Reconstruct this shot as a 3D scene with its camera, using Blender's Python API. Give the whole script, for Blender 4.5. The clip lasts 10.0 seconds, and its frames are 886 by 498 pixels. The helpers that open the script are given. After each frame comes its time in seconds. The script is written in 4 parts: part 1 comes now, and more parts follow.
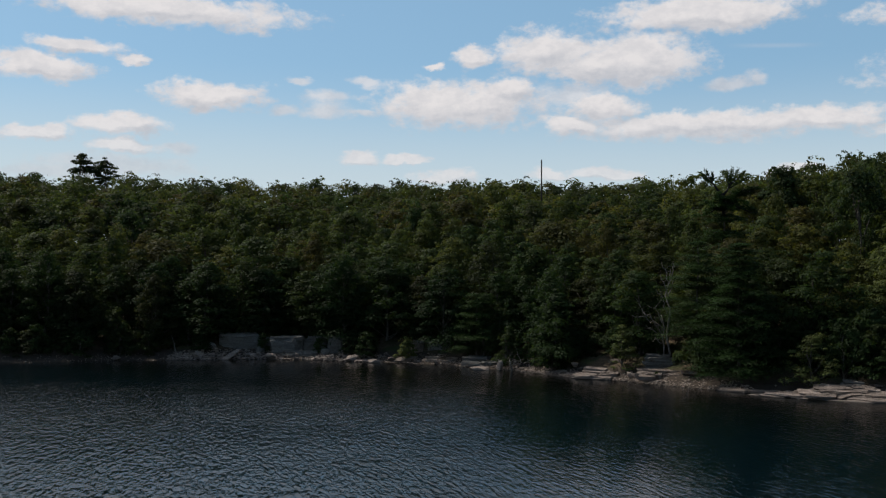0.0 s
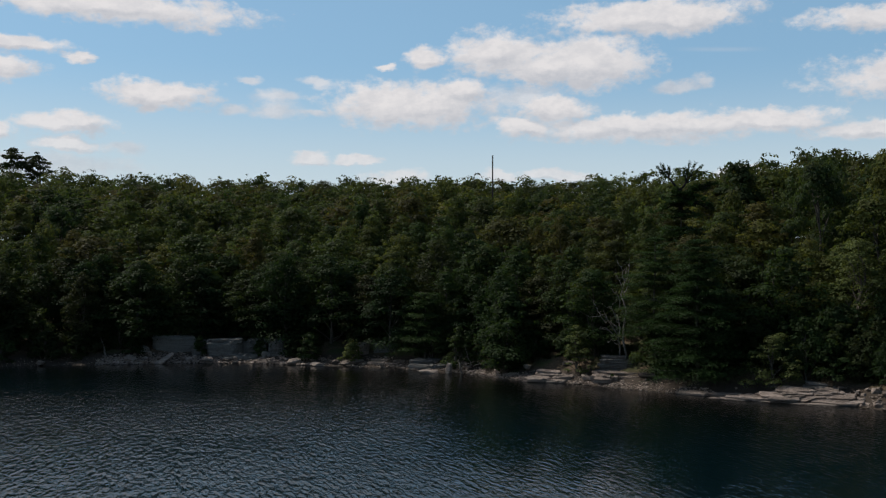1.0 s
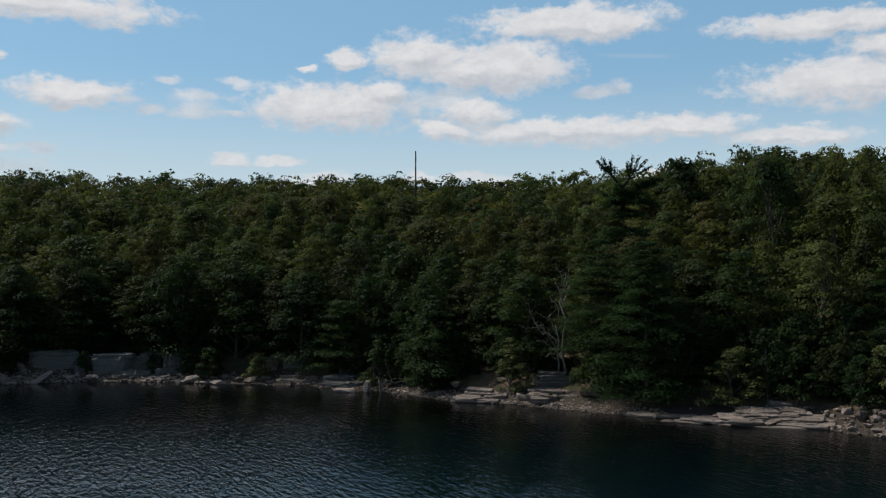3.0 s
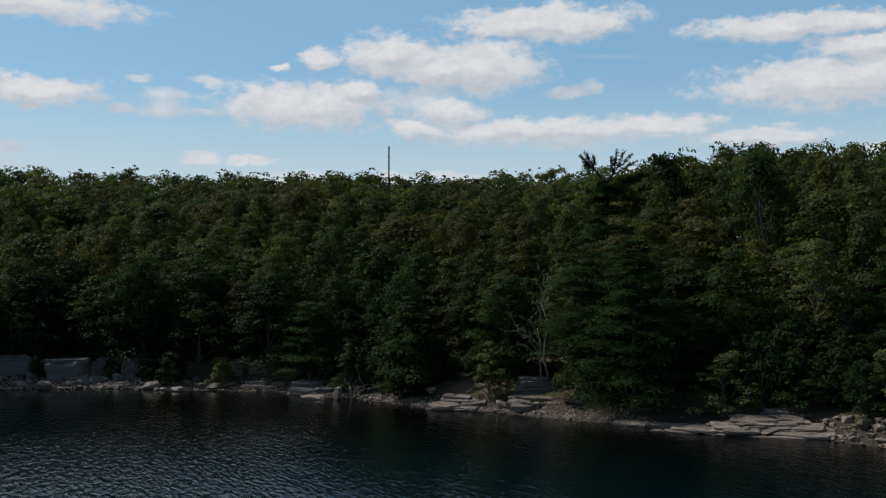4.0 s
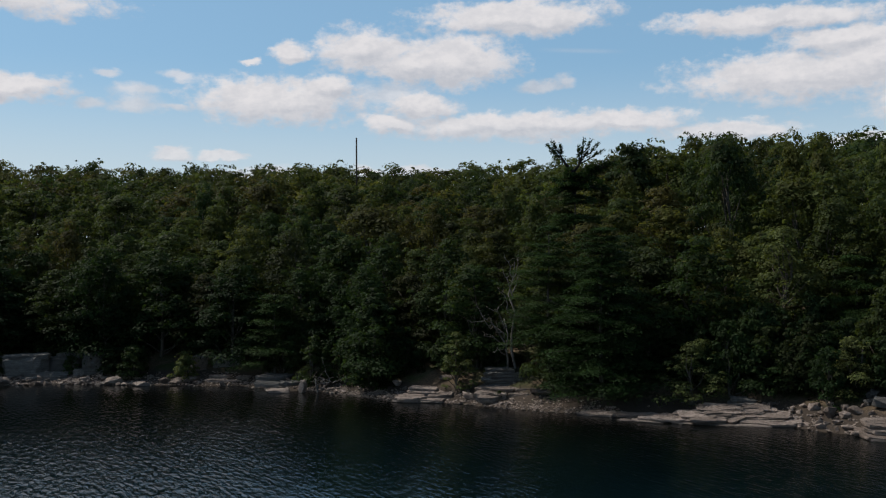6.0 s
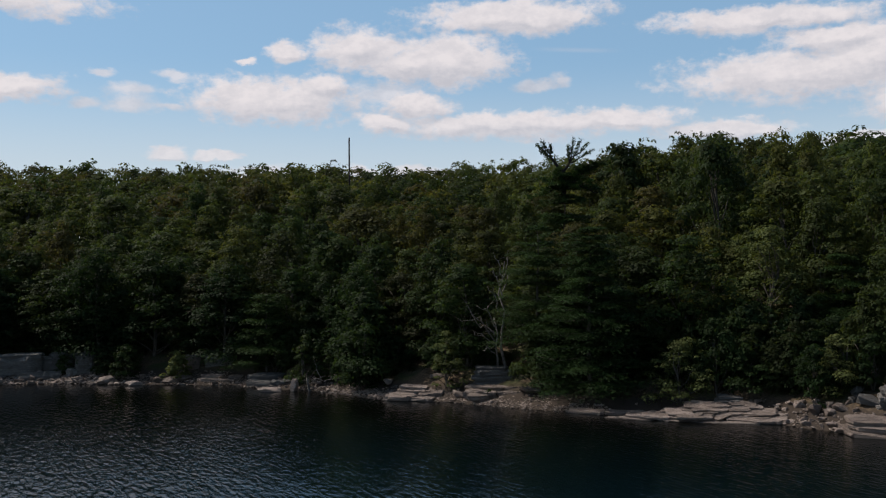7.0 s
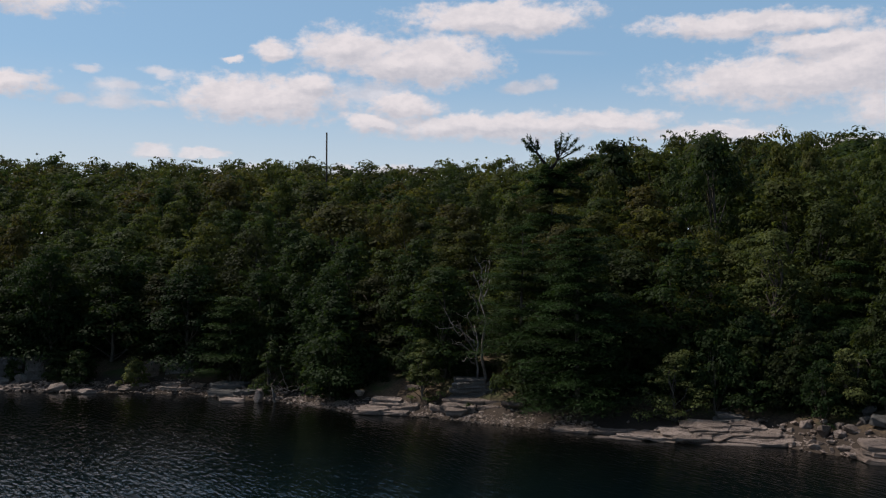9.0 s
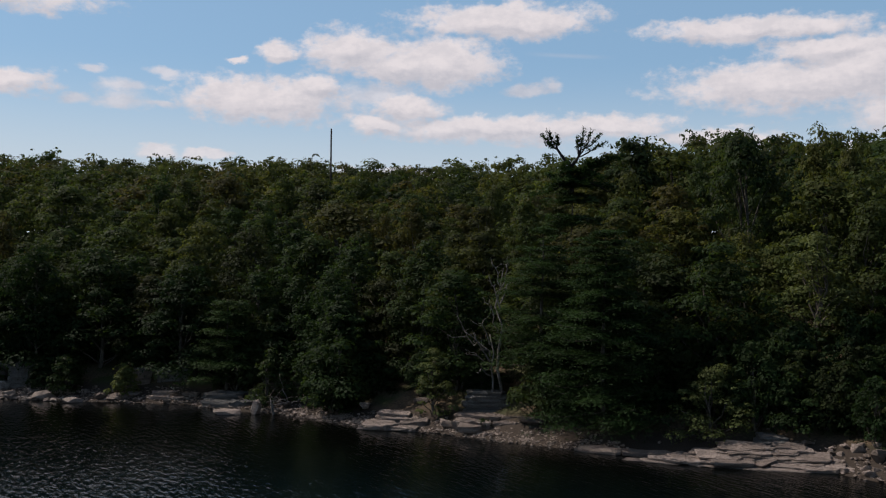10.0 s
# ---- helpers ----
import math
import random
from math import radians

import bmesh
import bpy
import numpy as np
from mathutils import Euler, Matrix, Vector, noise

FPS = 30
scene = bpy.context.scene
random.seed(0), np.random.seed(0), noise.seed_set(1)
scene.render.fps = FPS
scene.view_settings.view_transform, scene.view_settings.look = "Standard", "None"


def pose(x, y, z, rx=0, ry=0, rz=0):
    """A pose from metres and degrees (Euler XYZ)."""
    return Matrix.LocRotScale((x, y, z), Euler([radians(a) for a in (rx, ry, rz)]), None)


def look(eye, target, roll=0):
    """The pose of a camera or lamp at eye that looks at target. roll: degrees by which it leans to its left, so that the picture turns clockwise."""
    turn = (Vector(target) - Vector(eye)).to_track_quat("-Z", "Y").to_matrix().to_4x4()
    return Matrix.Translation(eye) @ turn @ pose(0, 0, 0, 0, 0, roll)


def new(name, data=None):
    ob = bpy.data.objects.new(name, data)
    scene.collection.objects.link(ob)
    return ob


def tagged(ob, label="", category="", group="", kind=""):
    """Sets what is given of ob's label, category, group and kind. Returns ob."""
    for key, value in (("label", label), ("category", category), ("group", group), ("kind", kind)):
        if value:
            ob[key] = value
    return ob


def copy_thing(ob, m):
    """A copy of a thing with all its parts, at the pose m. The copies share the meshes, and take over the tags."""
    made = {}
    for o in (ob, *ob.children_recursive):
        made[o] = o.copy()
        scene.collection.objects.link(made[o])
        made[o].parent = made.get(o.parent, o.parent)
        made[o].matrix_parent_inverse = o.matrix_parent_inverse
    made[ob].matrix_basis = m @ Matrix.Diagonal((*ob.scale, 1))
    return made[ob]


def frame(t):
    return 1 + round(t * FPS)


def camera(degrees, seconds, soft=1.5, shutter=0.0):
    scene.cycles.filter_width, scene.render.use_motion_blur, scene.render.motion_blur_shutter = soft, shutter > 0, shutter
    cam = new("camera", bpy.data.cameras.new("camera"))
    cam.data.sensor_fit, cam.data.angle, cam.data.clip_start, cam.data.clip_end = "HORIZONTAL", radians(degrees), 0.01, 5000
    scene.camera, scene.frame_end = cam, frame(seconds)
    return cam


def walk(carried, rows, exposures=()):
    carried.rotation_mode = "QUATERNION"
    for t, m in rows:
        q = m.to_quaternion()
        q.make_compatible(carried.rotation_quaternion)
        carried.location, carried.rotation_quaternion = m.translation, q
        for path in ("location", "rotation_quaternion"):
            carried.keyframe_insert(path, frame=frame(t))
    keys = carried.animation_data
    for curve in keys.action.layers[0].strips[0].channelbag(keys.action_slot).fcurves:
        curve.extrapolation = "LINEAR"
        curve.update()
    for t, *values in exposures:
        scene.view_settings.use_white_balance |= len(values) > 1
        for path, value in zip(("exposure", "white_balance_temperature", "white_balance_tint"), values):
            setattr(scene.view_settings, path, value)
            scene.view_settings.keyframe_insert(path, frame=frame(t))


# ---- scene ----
cam = camera(49.6, 10.0, 1.2)
PATH = [
    (0, (1.181, -1.743, 10.509), (1.11, 0.255, 10.57), 0.3),
    (0.5, (1.346, 0.928, 10.325), (1.329, 2.927, 10.387), 0.2),
    (1, (1.572, 3.563, 10.287), (1.602, 5.562, 10.35), 0.2),
    (1.5, (1.847, 6.425, 10.447), (1.921, 8.422, 10.509), 0.1),
    (2, (2.106, 9.19, 10.494), (2.219, 11.186, 10.558), 0.0),
    (2.5, (2.155, 11.961, 10.599), (2.309, 13.954, 10.666), -0.0),
    (4, (2.477, 19.882, 10.755), (2.725, 21.865, 10.823), -0.0),
    (4.5, (2.77, 21.082, 10.661), (3.036, 23.064, 10.722), -0.1),
    (5, (3.026, 21.498, 10.565), (3.31, 23.477, 10.623), -0.2),
    (5.5, (3.153, 21.29, 10.436), (3.45, 23.267, 10.493), -0.3),
    (7, (3.652, 20.214, 10.399), (3.964, 22.189, 10.454), -0.5),
    (7.5, (4.0, 20.479, 10.321), (4.323, 22.452, 10.376), -0.4),
    (8, (4.498, 21.742, 10.33), (4.83, 23.714, 10.387), -0.2),
    (8.5, (4.91, 23.633, 10.443), (5.247, 25.604, 10.5), -0.1),
    (9, (5.247, 26.148, 10.658), (5.589, 28.118, 10.714), 0.1),
    (9.5, (5.468, 28.919, 10.79), (5.81, 30.888, 10.848), 0.3),
    (10, (5.463, 31.885, 10.784), (5.799, 33.856, 10.845), 0.6),
]
LIGHT = [(0, -0.04, 6500, 10), (2.5, -0.05, 6350, 8), (4.5, -0.1, 6230, 6), (5.5, -0.08, 6300, 8), (7, -0.02, 6520, 14), (8.5, -0.03, 6560, 16), (10, -0.08, 6550, 16)]
walk(cam, [(t, look(eye, target, roll)) for t, eye, target, roll in PATH], LIGHT)

# ---- light ----
SUN_AZ, SUN_EL = -64.0, 52.0          # degrees: from straight ahead towards the right, and above the horizon


def sun_lamp():
    ob = new("sun", bpy.data.lights.new("sun", "SUN"))
    ob.data.energy, ob.data.angle, ob.data.color = 4.8, radians(0.53), (1.0, 0.94, 0.85)
    a, e = radians(SUN_AZ), radians(SUN_EL)
    way = Vector((math.sin(a) * math.cos(e), math.cos(a) * math.cos(e), math.sin(e)))
    ob.matrix_world = look(way * 400 + Vector((0, 100, 0)), (0, 100, 0))


class Nodes:
    """Short calls for shader nodes."""

    def __init__(self, tree):
        self.t = tree
        tree.nodes.clear()

    def add(self, kind, **sets):
        n = self.t.nodes.new(kind)
        for k, v in sets.items():
            if k == "op":
                n.operation = v
            elif k == "data":
                n.data_type = v
            elif k == "mode":
                n.blend_type = v
        return n

    def put(self, socket, value):
        if isinstance(value, bpy.types.NodeSocket):
            self.t.links.new(value, socket)
        elif value is not None:
            socket.default_value = value

    def m(self, op, a, b=None, c=None, clamp=False):
        n = self.add("ShaderNodeMath", op=op)
        n.use_clamp = clamp
        for s, v in zip(n.inputs, (a, b, c)):
            self.put(s, v)
        return n.outputs[0]

    def v(self, op, a, b=None, c=None):
        n = self.add("ShaderNodeVectorMath", op=op)
        for s, v in zip(n.inputs, (a, b, c)):
            self.put(s, v)
        return n.outputs["Value"] if op in ("LENGTH", "DOT_PRODUCT", "DISTANCE") else n.outputs[0]

    def noise(self, vector, scale, detail=4.0, rough=0.55, out="Fac", dist=0.0):
        n = self.add("ShaderNodeTexNoise")
        self.put(n.inputs["Vector"], vector)
        n.inputs["Scale"].default_value, n.inputs["Detail"].default_value = scale, detail
        n.inputs["Roughness"].default_value, n.inputs["Distortion"].default_value = rough, dist
        return n.outputs[out]

    def step(self, x, lo, hi, a=0.0, b=1.0):
        n = self.add("ShaderNodeMapRange")
        n.interpolation_type = "SMOOTHSTEP"
        self.put(n.inputs[0], x)
        for s, v in zip(n.inputs[1:5], (lo, hi, a, b)):
            s.default_value = v
        return n.outputs[0]

    def mix(self, f, a, b, mode="MIX"):
        n = self.add("ShaderNodeMix", data="RGBA", mode=mode)
        self.put(n.inputs[0], f)
        self.put(n.inputs[6], a)
        self.put(n.inputs[7], b)
        return n.outputs[2]

    def xyz(self, x, y, z=0.0):
        n = self.add("ShaderNodeCombineXYZ")
        for s, v in zip(n.inputs, (x, y, z)):
            self.put(s, v)
        return n.outputs[0]


def sky():
    world = bpy.data.worlds.new("sky")
    scene.world = world
    world.use_nodes = True
    k = Nodes(world.node_tree)
    way = k.add("ShaderNodeTexCoord").outputs["Generated"]
    parts = k.add("ShaderNodeSeparateXYZ")
    k.put(parts.inputs[0], way)
    x, y, z = parts.outputs
    az = k.m("MULTIPLY", k.m("ARCTAN2", x, y), 180 / math.pi)
    el = k.m("MULTIPLY", k.m("ARCSINE", z), 180 / math.pi)
    at = k.xyz(k.m("SUBTRACT", az, 0.55), k.m("ADD", el, 0.5))
    still = at
    # ragged edges: the cloud map is bent by noise, in degrees
    bend = k.v("SUBTRACT", k.noise(k.v("MULTIPLY", at, (0.28, 0.55, 0)), 1.0, 6.0, 0.58, "Color"), (0.5, 0.5, 0.5))
    at = k.v("MULTIPLY_ADD", bend, (2.9, 1.8, 0), at)
    far = {}

    def puff(a, e, w, h, thin=False):
        for name, dx, dy in ((("thin", 0, 0),) if thin else (("here", 0, 0), ("sunward", -0.35, 0.45))):
            s = (1 / w, 1 / h, 0)
            r = k.v("LENGTH", k.v("MULTIPLY_ADD", at, s, ((dx - a) * s[0], (dy - e) * s[1], 0)))
            far[name] = k.m("SMOOTH_MIN", far[name], r, 0.25) if name in far else r

    puff(-19.1, 15.6, 7.8, 0.88); puff(-25.6, 12.0, 2.9, 0.75); puff(-23.6, 13.2, 2.5, 0.5); puff(-20.7, 12.6, 0.8, 0.37)
    puff(-16.2, 11.0, 3.0, 0.81); puff(-21.3, 9.0, 2.4, 0.61); puff(-25.8, 8.4, 2.4, 0.44); puff(-21.1, 7.9, 1.5, 0.41)
    puff(-18.2, 7.9, 1.2, 0.3, True); puff(-9.5, 11.0, 1.2, 0.45, True); puff(-7.0, 12.0, 0.9, 0.24, True); puff(-11.3, 11.9, 0.7, 0.17, True)
    puff(-1.5, 10.8, 5.1, 1.35); puff(1.3, 11.5, 1.6, 0.74); puff(-7.5, 10.2, 0.8, 0.24, True); puff(3.5, 13.7, 2.8, 1.35)
    puff(8.9, 13.2, 3.9, 1.55); puff(6.3, 13.0, 3.0, 1.05); puff(-0.8, 13.6, 1.3, 0.57); puff(-3.2, 12.9, 0.7, 0.27); puff(12.4, 9.4, 8.1, 0.81)
    puff(6.7, 10.6, 2.4, 0.88); puff(5.2, 9.5, 1.7, 0.54); puff(18.9, 9.5, 3.7, 0.68); puff(14.0, 11.5, 1.2, 0.32, True); puff(15.2, 11.7, 0.6, 0.34, True)
    puff(12.7, 15.6, 5.7, 0.95); puff(-7.6, 7.6, 1.3, 0.41); puff(-4.9, 7.7, 1.4, 0.27); puff(-2.4, 6.6, 1.9, 0.44)
    puff(6.9, 6.8, 2.0, 0.37); puff(3.7, 6.7, 1.5, 0.3); puff(17.5, 6.5, 1.4, 0.47)
    puff(28.8, 11.5, 6.6, 1.42); puff(32.9, 12.3, 4.1, 2.03); puff(27.3, 14.7, 6.1, 0.74); puff(31.5, 13.4, 4.4, 0.61)
    puff(25.1, 8.8, 3.9, 0.57); puff(32.3, 7.7, 2.4, 0.47); puff(37.8, 10.1, 5.4, 2.03)
    puff(-9.6, 10.3, 1.7, 0.4, True); puff(-12.2, 10.3, 1.0, 0.3, True); puff(-21.5, 6.9, 4.0, 0.5, True); puff(-24.5, 6.4, 3.0, 0.5, True); puff(5.0, 11.3, 2.4, 0.7, True)
    fine = k.noise(k.xyz(az, k.m("MULTIPLY", el, 1.6)), 0.9, 5.0, 0.58)
    rag = k.m("MULTIPLY_ADD", fine, 1.25, -0.62)
    curl = k.noise(k.xyz(az, k.m("MULTIPLY", el, 1.3)), 2.4, 4.0, 0.55)
    edge = k.m("ADD", k.m("ADD", far["here"], rag), k.m("MULTIPLY_ADD", curl, 0.5, -0.25))
    cover = k.step(edge, 1.3, 0.62)
    wisp = k.step(k.m("ADD", far["thin"], k.m("MULTIPLY", rag, 1.3)), 1.5, 0.35, 0.0, 0.72)
    lit = k.step(k.m("SUBTRACT", far["sunward"], far["here"]), -0.35, 0.35)
    # a faint straight streak of high cloud
    streak = k.m("MULTIPLY", k.step(k.v("LENGTH", k.v("MULTIPLY_ADD", still, (1 / 3.2, -0.12, 0), (-16.6 / 3.2, 0.12 * 16.6, 0))), 1.0, 0.3),
                 k.step(k.m("ABSOLUTE", k.v("DOT_PRODUCT", k.v("SUBTRACT", still, (16.6, 13.6, 0)), (0.06, 1.0, 0))), 0.2, 0.0, 0.0, 0.2))
    # the rest of the sky overhead and behind carries the same broken cloud
    high = k.noise(k.v("DIVIDE", way, k.xyz(k.m("MAXIMUM", z, 0.08), k.m("MAXIMUM", z, 0.08), 1.0)), 0.9, 6.0, 0.55)
    outside = k.m("MAXIMUM", k.step(el, 16.0, 20.0), k.m("MAXIMUM", k.step(az, 42.0, 55.0), k.step(az, -28.0, -36.0)))
    bank = k.m("MULTIPLY", k.step(az, 12.0, -12.0, 0.0, 0.27), k.step(az, -110.0, -60.0))          # the cloud lies thicker towards the left
    over = k.m("MULTIPLY", k.step(k.m("ADD", high, bank), 0.62, 0.72), outside)
    over = k.m("MULTIPLY", over, k.step(el, 3.0, 9.0))
    cover = k.m("MAXIMUM", k.m("MULTIPLY", k.m("MAXIMUM", cover, k.m("MAXIMUM", wisp, streak)), k.step(el, 4.5, 10.0, 0.6, 0.96)), over)
    billow = k.noise(k.xyz(az, k.m("MULTIPLY", el, 1.8)), 0.55, 5.0, 0.6)
    light = k.m("ADD", k.m("MULTIPLY", lit, 0.62), k.step(k.m("MULTIPLY_ADD", curl, 0.3, k.m("MULTIPLY", billow, 0.85)), 0.42, 0.72, 0.0, 0.45), clamp=True)
    shade = k.mix(light, (0.69, 0.70, 0.75, 1), (1.03, 0.985, 0.98, 1))
    air = k.add("ShaderNodeTexSky")
    air.sky_type, air.sun_disc = "NISHITA", False
    air.sun_elevation, air.sun_rotation = radians(SUN_EL), radians(SUN_AZ)
    air.air_density, air.dust_density, air.ozone_density = 1.0, 0.6, 1.5
    veil = k.mix(k.step(el, 40.0, 18.0, 0.0, 0.5), k.v("MULTIPLY", air.outputs[0], (1.0, 1.1, 1.08)), (2.9, 5.2, 7.4, 1))     # thin high haze
    veil = k.mix(k.step(el, 13.0, 3.0, 0.0, 0.9), veil, (6.2, 7.0, 7.4, 1))
    back = k.add("ShaderNodeBackground")
    k.put(back.inputs["Color"], k.mix(cover, veil, k.v("SCALE", shade)))
    scale = back.inputs["Color"].links[0].from_node.inputs[7].links[0].from_node
    scale.inputs["Scale"].default_value = CLOUD
    back.inputs["Strength"].default_value = 0.1
    k.put(k.add("ShaderNodeOutputWorld").inputs["Surface"], back.outputs[0])


CLOUD = 7.9
sun_lamp()
sky()


# ---- materials ----
def material(name, rough=0.8, spec=0.3):
    mat = bpy.data.materials.new(name)
    mat.use_nodes = True
    k = Nodes(mat.node_tree)
    out = k.add("ShaderNodeOutputMaterial")
    bsdf = k.add("ShaderNodeBsdfPrincipled")
    bsdf.inputs["Roughness"].default_value = rough
    bsdf.inputs["Specular IOR Level"].default_value = spec
    k.put(out.inputs["Surface"], bsdf.outputs[0])
    return mat, k, bsdf, out


def place(k):
    return k.add("ShaderNodeNewGeometry").outputs["Position"]


def bump(k, bsdf, height, strength, distance):
    n = k.add("ShaderNodeBump")
    n.inputs["Strength"].default_value, n.inputs["Distance"].default_value = strength, distance
    k.put(n.inputs["Height"], height)
    k.put(bsdf.inputs["Normal"], n.outputs[0])


def leaf_material(name, tones, dry, glow=0.42):
    """Leaves: each tree has one of the tones, each spray and leaf varies round it, some light comes through."""
    mat, k, bsdf, out = material(name, 0.6, 0.06)
    own = k.add("ShaderNodeAttribute")
    own.attribute_name = "tree_tone"
    tree = k.m("FRACT", k.m("ADD", k.add("ShaderNodeObjectInfo").outputs["Random"], own.outputs["Fac"]))
    leaf = k.add("ShaderNodeNewGeometry").outputs["Random Per Island"]
    ramp = k.add("ShaderNodeValToRGB")
    for i, tone in enumerate(tones):
        e = ramp.color_ramp.elements[i] if i < 2 else ramp.color_ramp.elements.new(i / len(tones))
        e.position, e.color = i / (len(tones) - 1), tone
    k.put(ramp.inputs[0], tree)
    spray = k.noise(place(k), 0.55, 3.0, 0.55)
    vary = k.m("MULTIPLY_ADD", leaf, 0.25, k.step(spray, 0.32, 0.68, 0.55, 1.1))
    colour = k.v("SCALE", ramp.outputs[0])
    k.put(colour.node.inputs["Scale"], vary)
    patch = k.noise(k.v("ADD", place(k), (31.0, 7.0, 3.0)), 0.3, 3.0)
    colour = k.mix(k.m("MULTIPLY", k.step(patch, 0.52, 0.75), k.m("MULTIPLY_ADD", leaf, 0.4, 0.1)), colour, dry)
    k.put(bsdf.inputs["Base Color"], colour)
    thin = k.add("ShaderNodeBsdfTranslucent")
    k.put(thin.inputs["Color"], k.mix(1.0, colour, (1.55, 1.5, 0.8, 1), "MULTIPLY"))
    both = k.add("ShaderNodeMixShader")
    both.inputs[0].default_value = glow
    k.put(both.inputs[1], bsdf.outputs[0])
    k.put(both.inputs[2], thin.outputs[0])
    k.put(out.inputs["Surface"], both.outputs[0])
    return mat


def bark_material(name, a, b):
    mat, k, bsdf, out = material(name, 0.9, 0.15)
    at = k.v("MULTIPLY", place(k), (1.0, 1.0, 0.18))
    grain = k.noise(at, 9.0, 6.0, 0.65)
    k.put(bsdf.inputs["Base Color"], k.mix(k.step(grain, 0.3, 0.7), a, b))
    bump(k, bsdf, grain, 0.8, 0.03)
    return mat


def stone_material(name, a, b, c):
    """Weathered sandstone: beds of differing tone, lichen, a damp dark rim at the water."""
    mat, k, bsdf, out = material(name, 0.85, 0.25)
    at = place(k)
    beds = k.noise(k.v("MULTIPLY", at, (0.25, 0.25, 5.0)), 1.3, 4.0, 0.6)
    grain = k.noise(at, 7.0, 8.0, 0.7)
    one = k.add("ShaderNodeObjectInfo").outputs["Random"]
    isle = k.add("ShaderNodeNewGeometry").outputs["Random Per Island"]
    tone = k.m("MULTIPLY_ADD", beds, 0.7, k.m("MULTIPLY_ADD", one, 0.3, k.m("MULTIPLY_ADD", isle, 0.5, -0.3)))
    colour = k.mix(k.step(tone, 0.15, 0.9), a, b)
    colour = k.mix(k.m("MULTIPLY", k.step(grain, 0.4, 0.7), 0.7), colour, c)
    stain = k.step(k.noise(k.v("MULTIPLY", at, (1.0, 1.0, 2.2)), 1.3, 7.0, 0.7), 0.5, 0.66)
    colour = k.mix(k.m("MULTIPLY", stain, 0.55), colour, (0.07, 0.06, 0.05, 1))
    crack = k.add("ShaderNodeTexVoronoi")
    crack.feature = "DISTANCE_TO_EDGE"
    k.put(crack.inputs["Vector"], k.v("MULTIPLY_ADD", k.noise(at, 1.5, 4.0, 0.6, "Color"), (0.7, 0.7, 0.7), k.v("MULTIPLY", at, (0.75, 0.75, 2.6))))
    split = k.step(crack.outputs[0], 0.035, 0.0)
    colour = k.mix(k.m("MULTIPLY", split, 0.55), colour, (0.03, 0.026, 0.022, 1))
    level = k.add("ShaderNodeSeparateXYZ")
    k.put(level.inputs[0], at)
    wet = k.step(k.m("MULTIPLY_ADD", grain, 0.12, level.outputs[2]), 0.16, 0.06)
    colour = k.mix(k.m("MULTIPLY", wet, 0.75), colour, (0.035, 0.03, 0.026, 1))
    k.put(bsdf.inputs["Base Color"], colour)
    k.put(bsdf.inputs["Roughness"], k.m("MULTIPLY_ADD", wet, -0.45, 0.85))
    bump(k, bsdf, k.m("MULTIPLY_ADD", split, -0.8, k.m("MULTIPLY_ADD", beds, 1.2, grain)), 0.9, 0.12)
    return mat


def ground_material():
    mat, k, bsdf, out = material("forest_floor", 0.95, 0.1)
    at = place(k)
    big, small = k.noise(at, 0.25, 4.0), k.noise(at, 5.0, 7.0, 0.7)
    colour = k.mix(k.step(small, 0.3, 0.7), (0.035, 0.026, 0.018, 1), (0.11, 0.08, 0.05, 1))
    colour = k.mix(k.m("MULTIPLY", k.step(big, 0.45, 0.62), 0.8), colour, (0.03, 0.045, 0.014, 1))
    level = k.add("ShaderNodeSeparateXYZ")
    k.put(level.inputs[0], at)
    shore = k.step(k.m("MULTIPLY_ADD", small, 0.5, level.outputs[2]), 1.7, 1.1)
    colour = k.mix(shore, colour, k.mix(small, (0.02, 0.016, 0.012, 1), (0.06, 0.046, 0.036, 1)))
    k.put(bsdf.inputs["Base Color"], colour)
    bump(k, bsdf, small, 0.8, 0.08)
    return mat


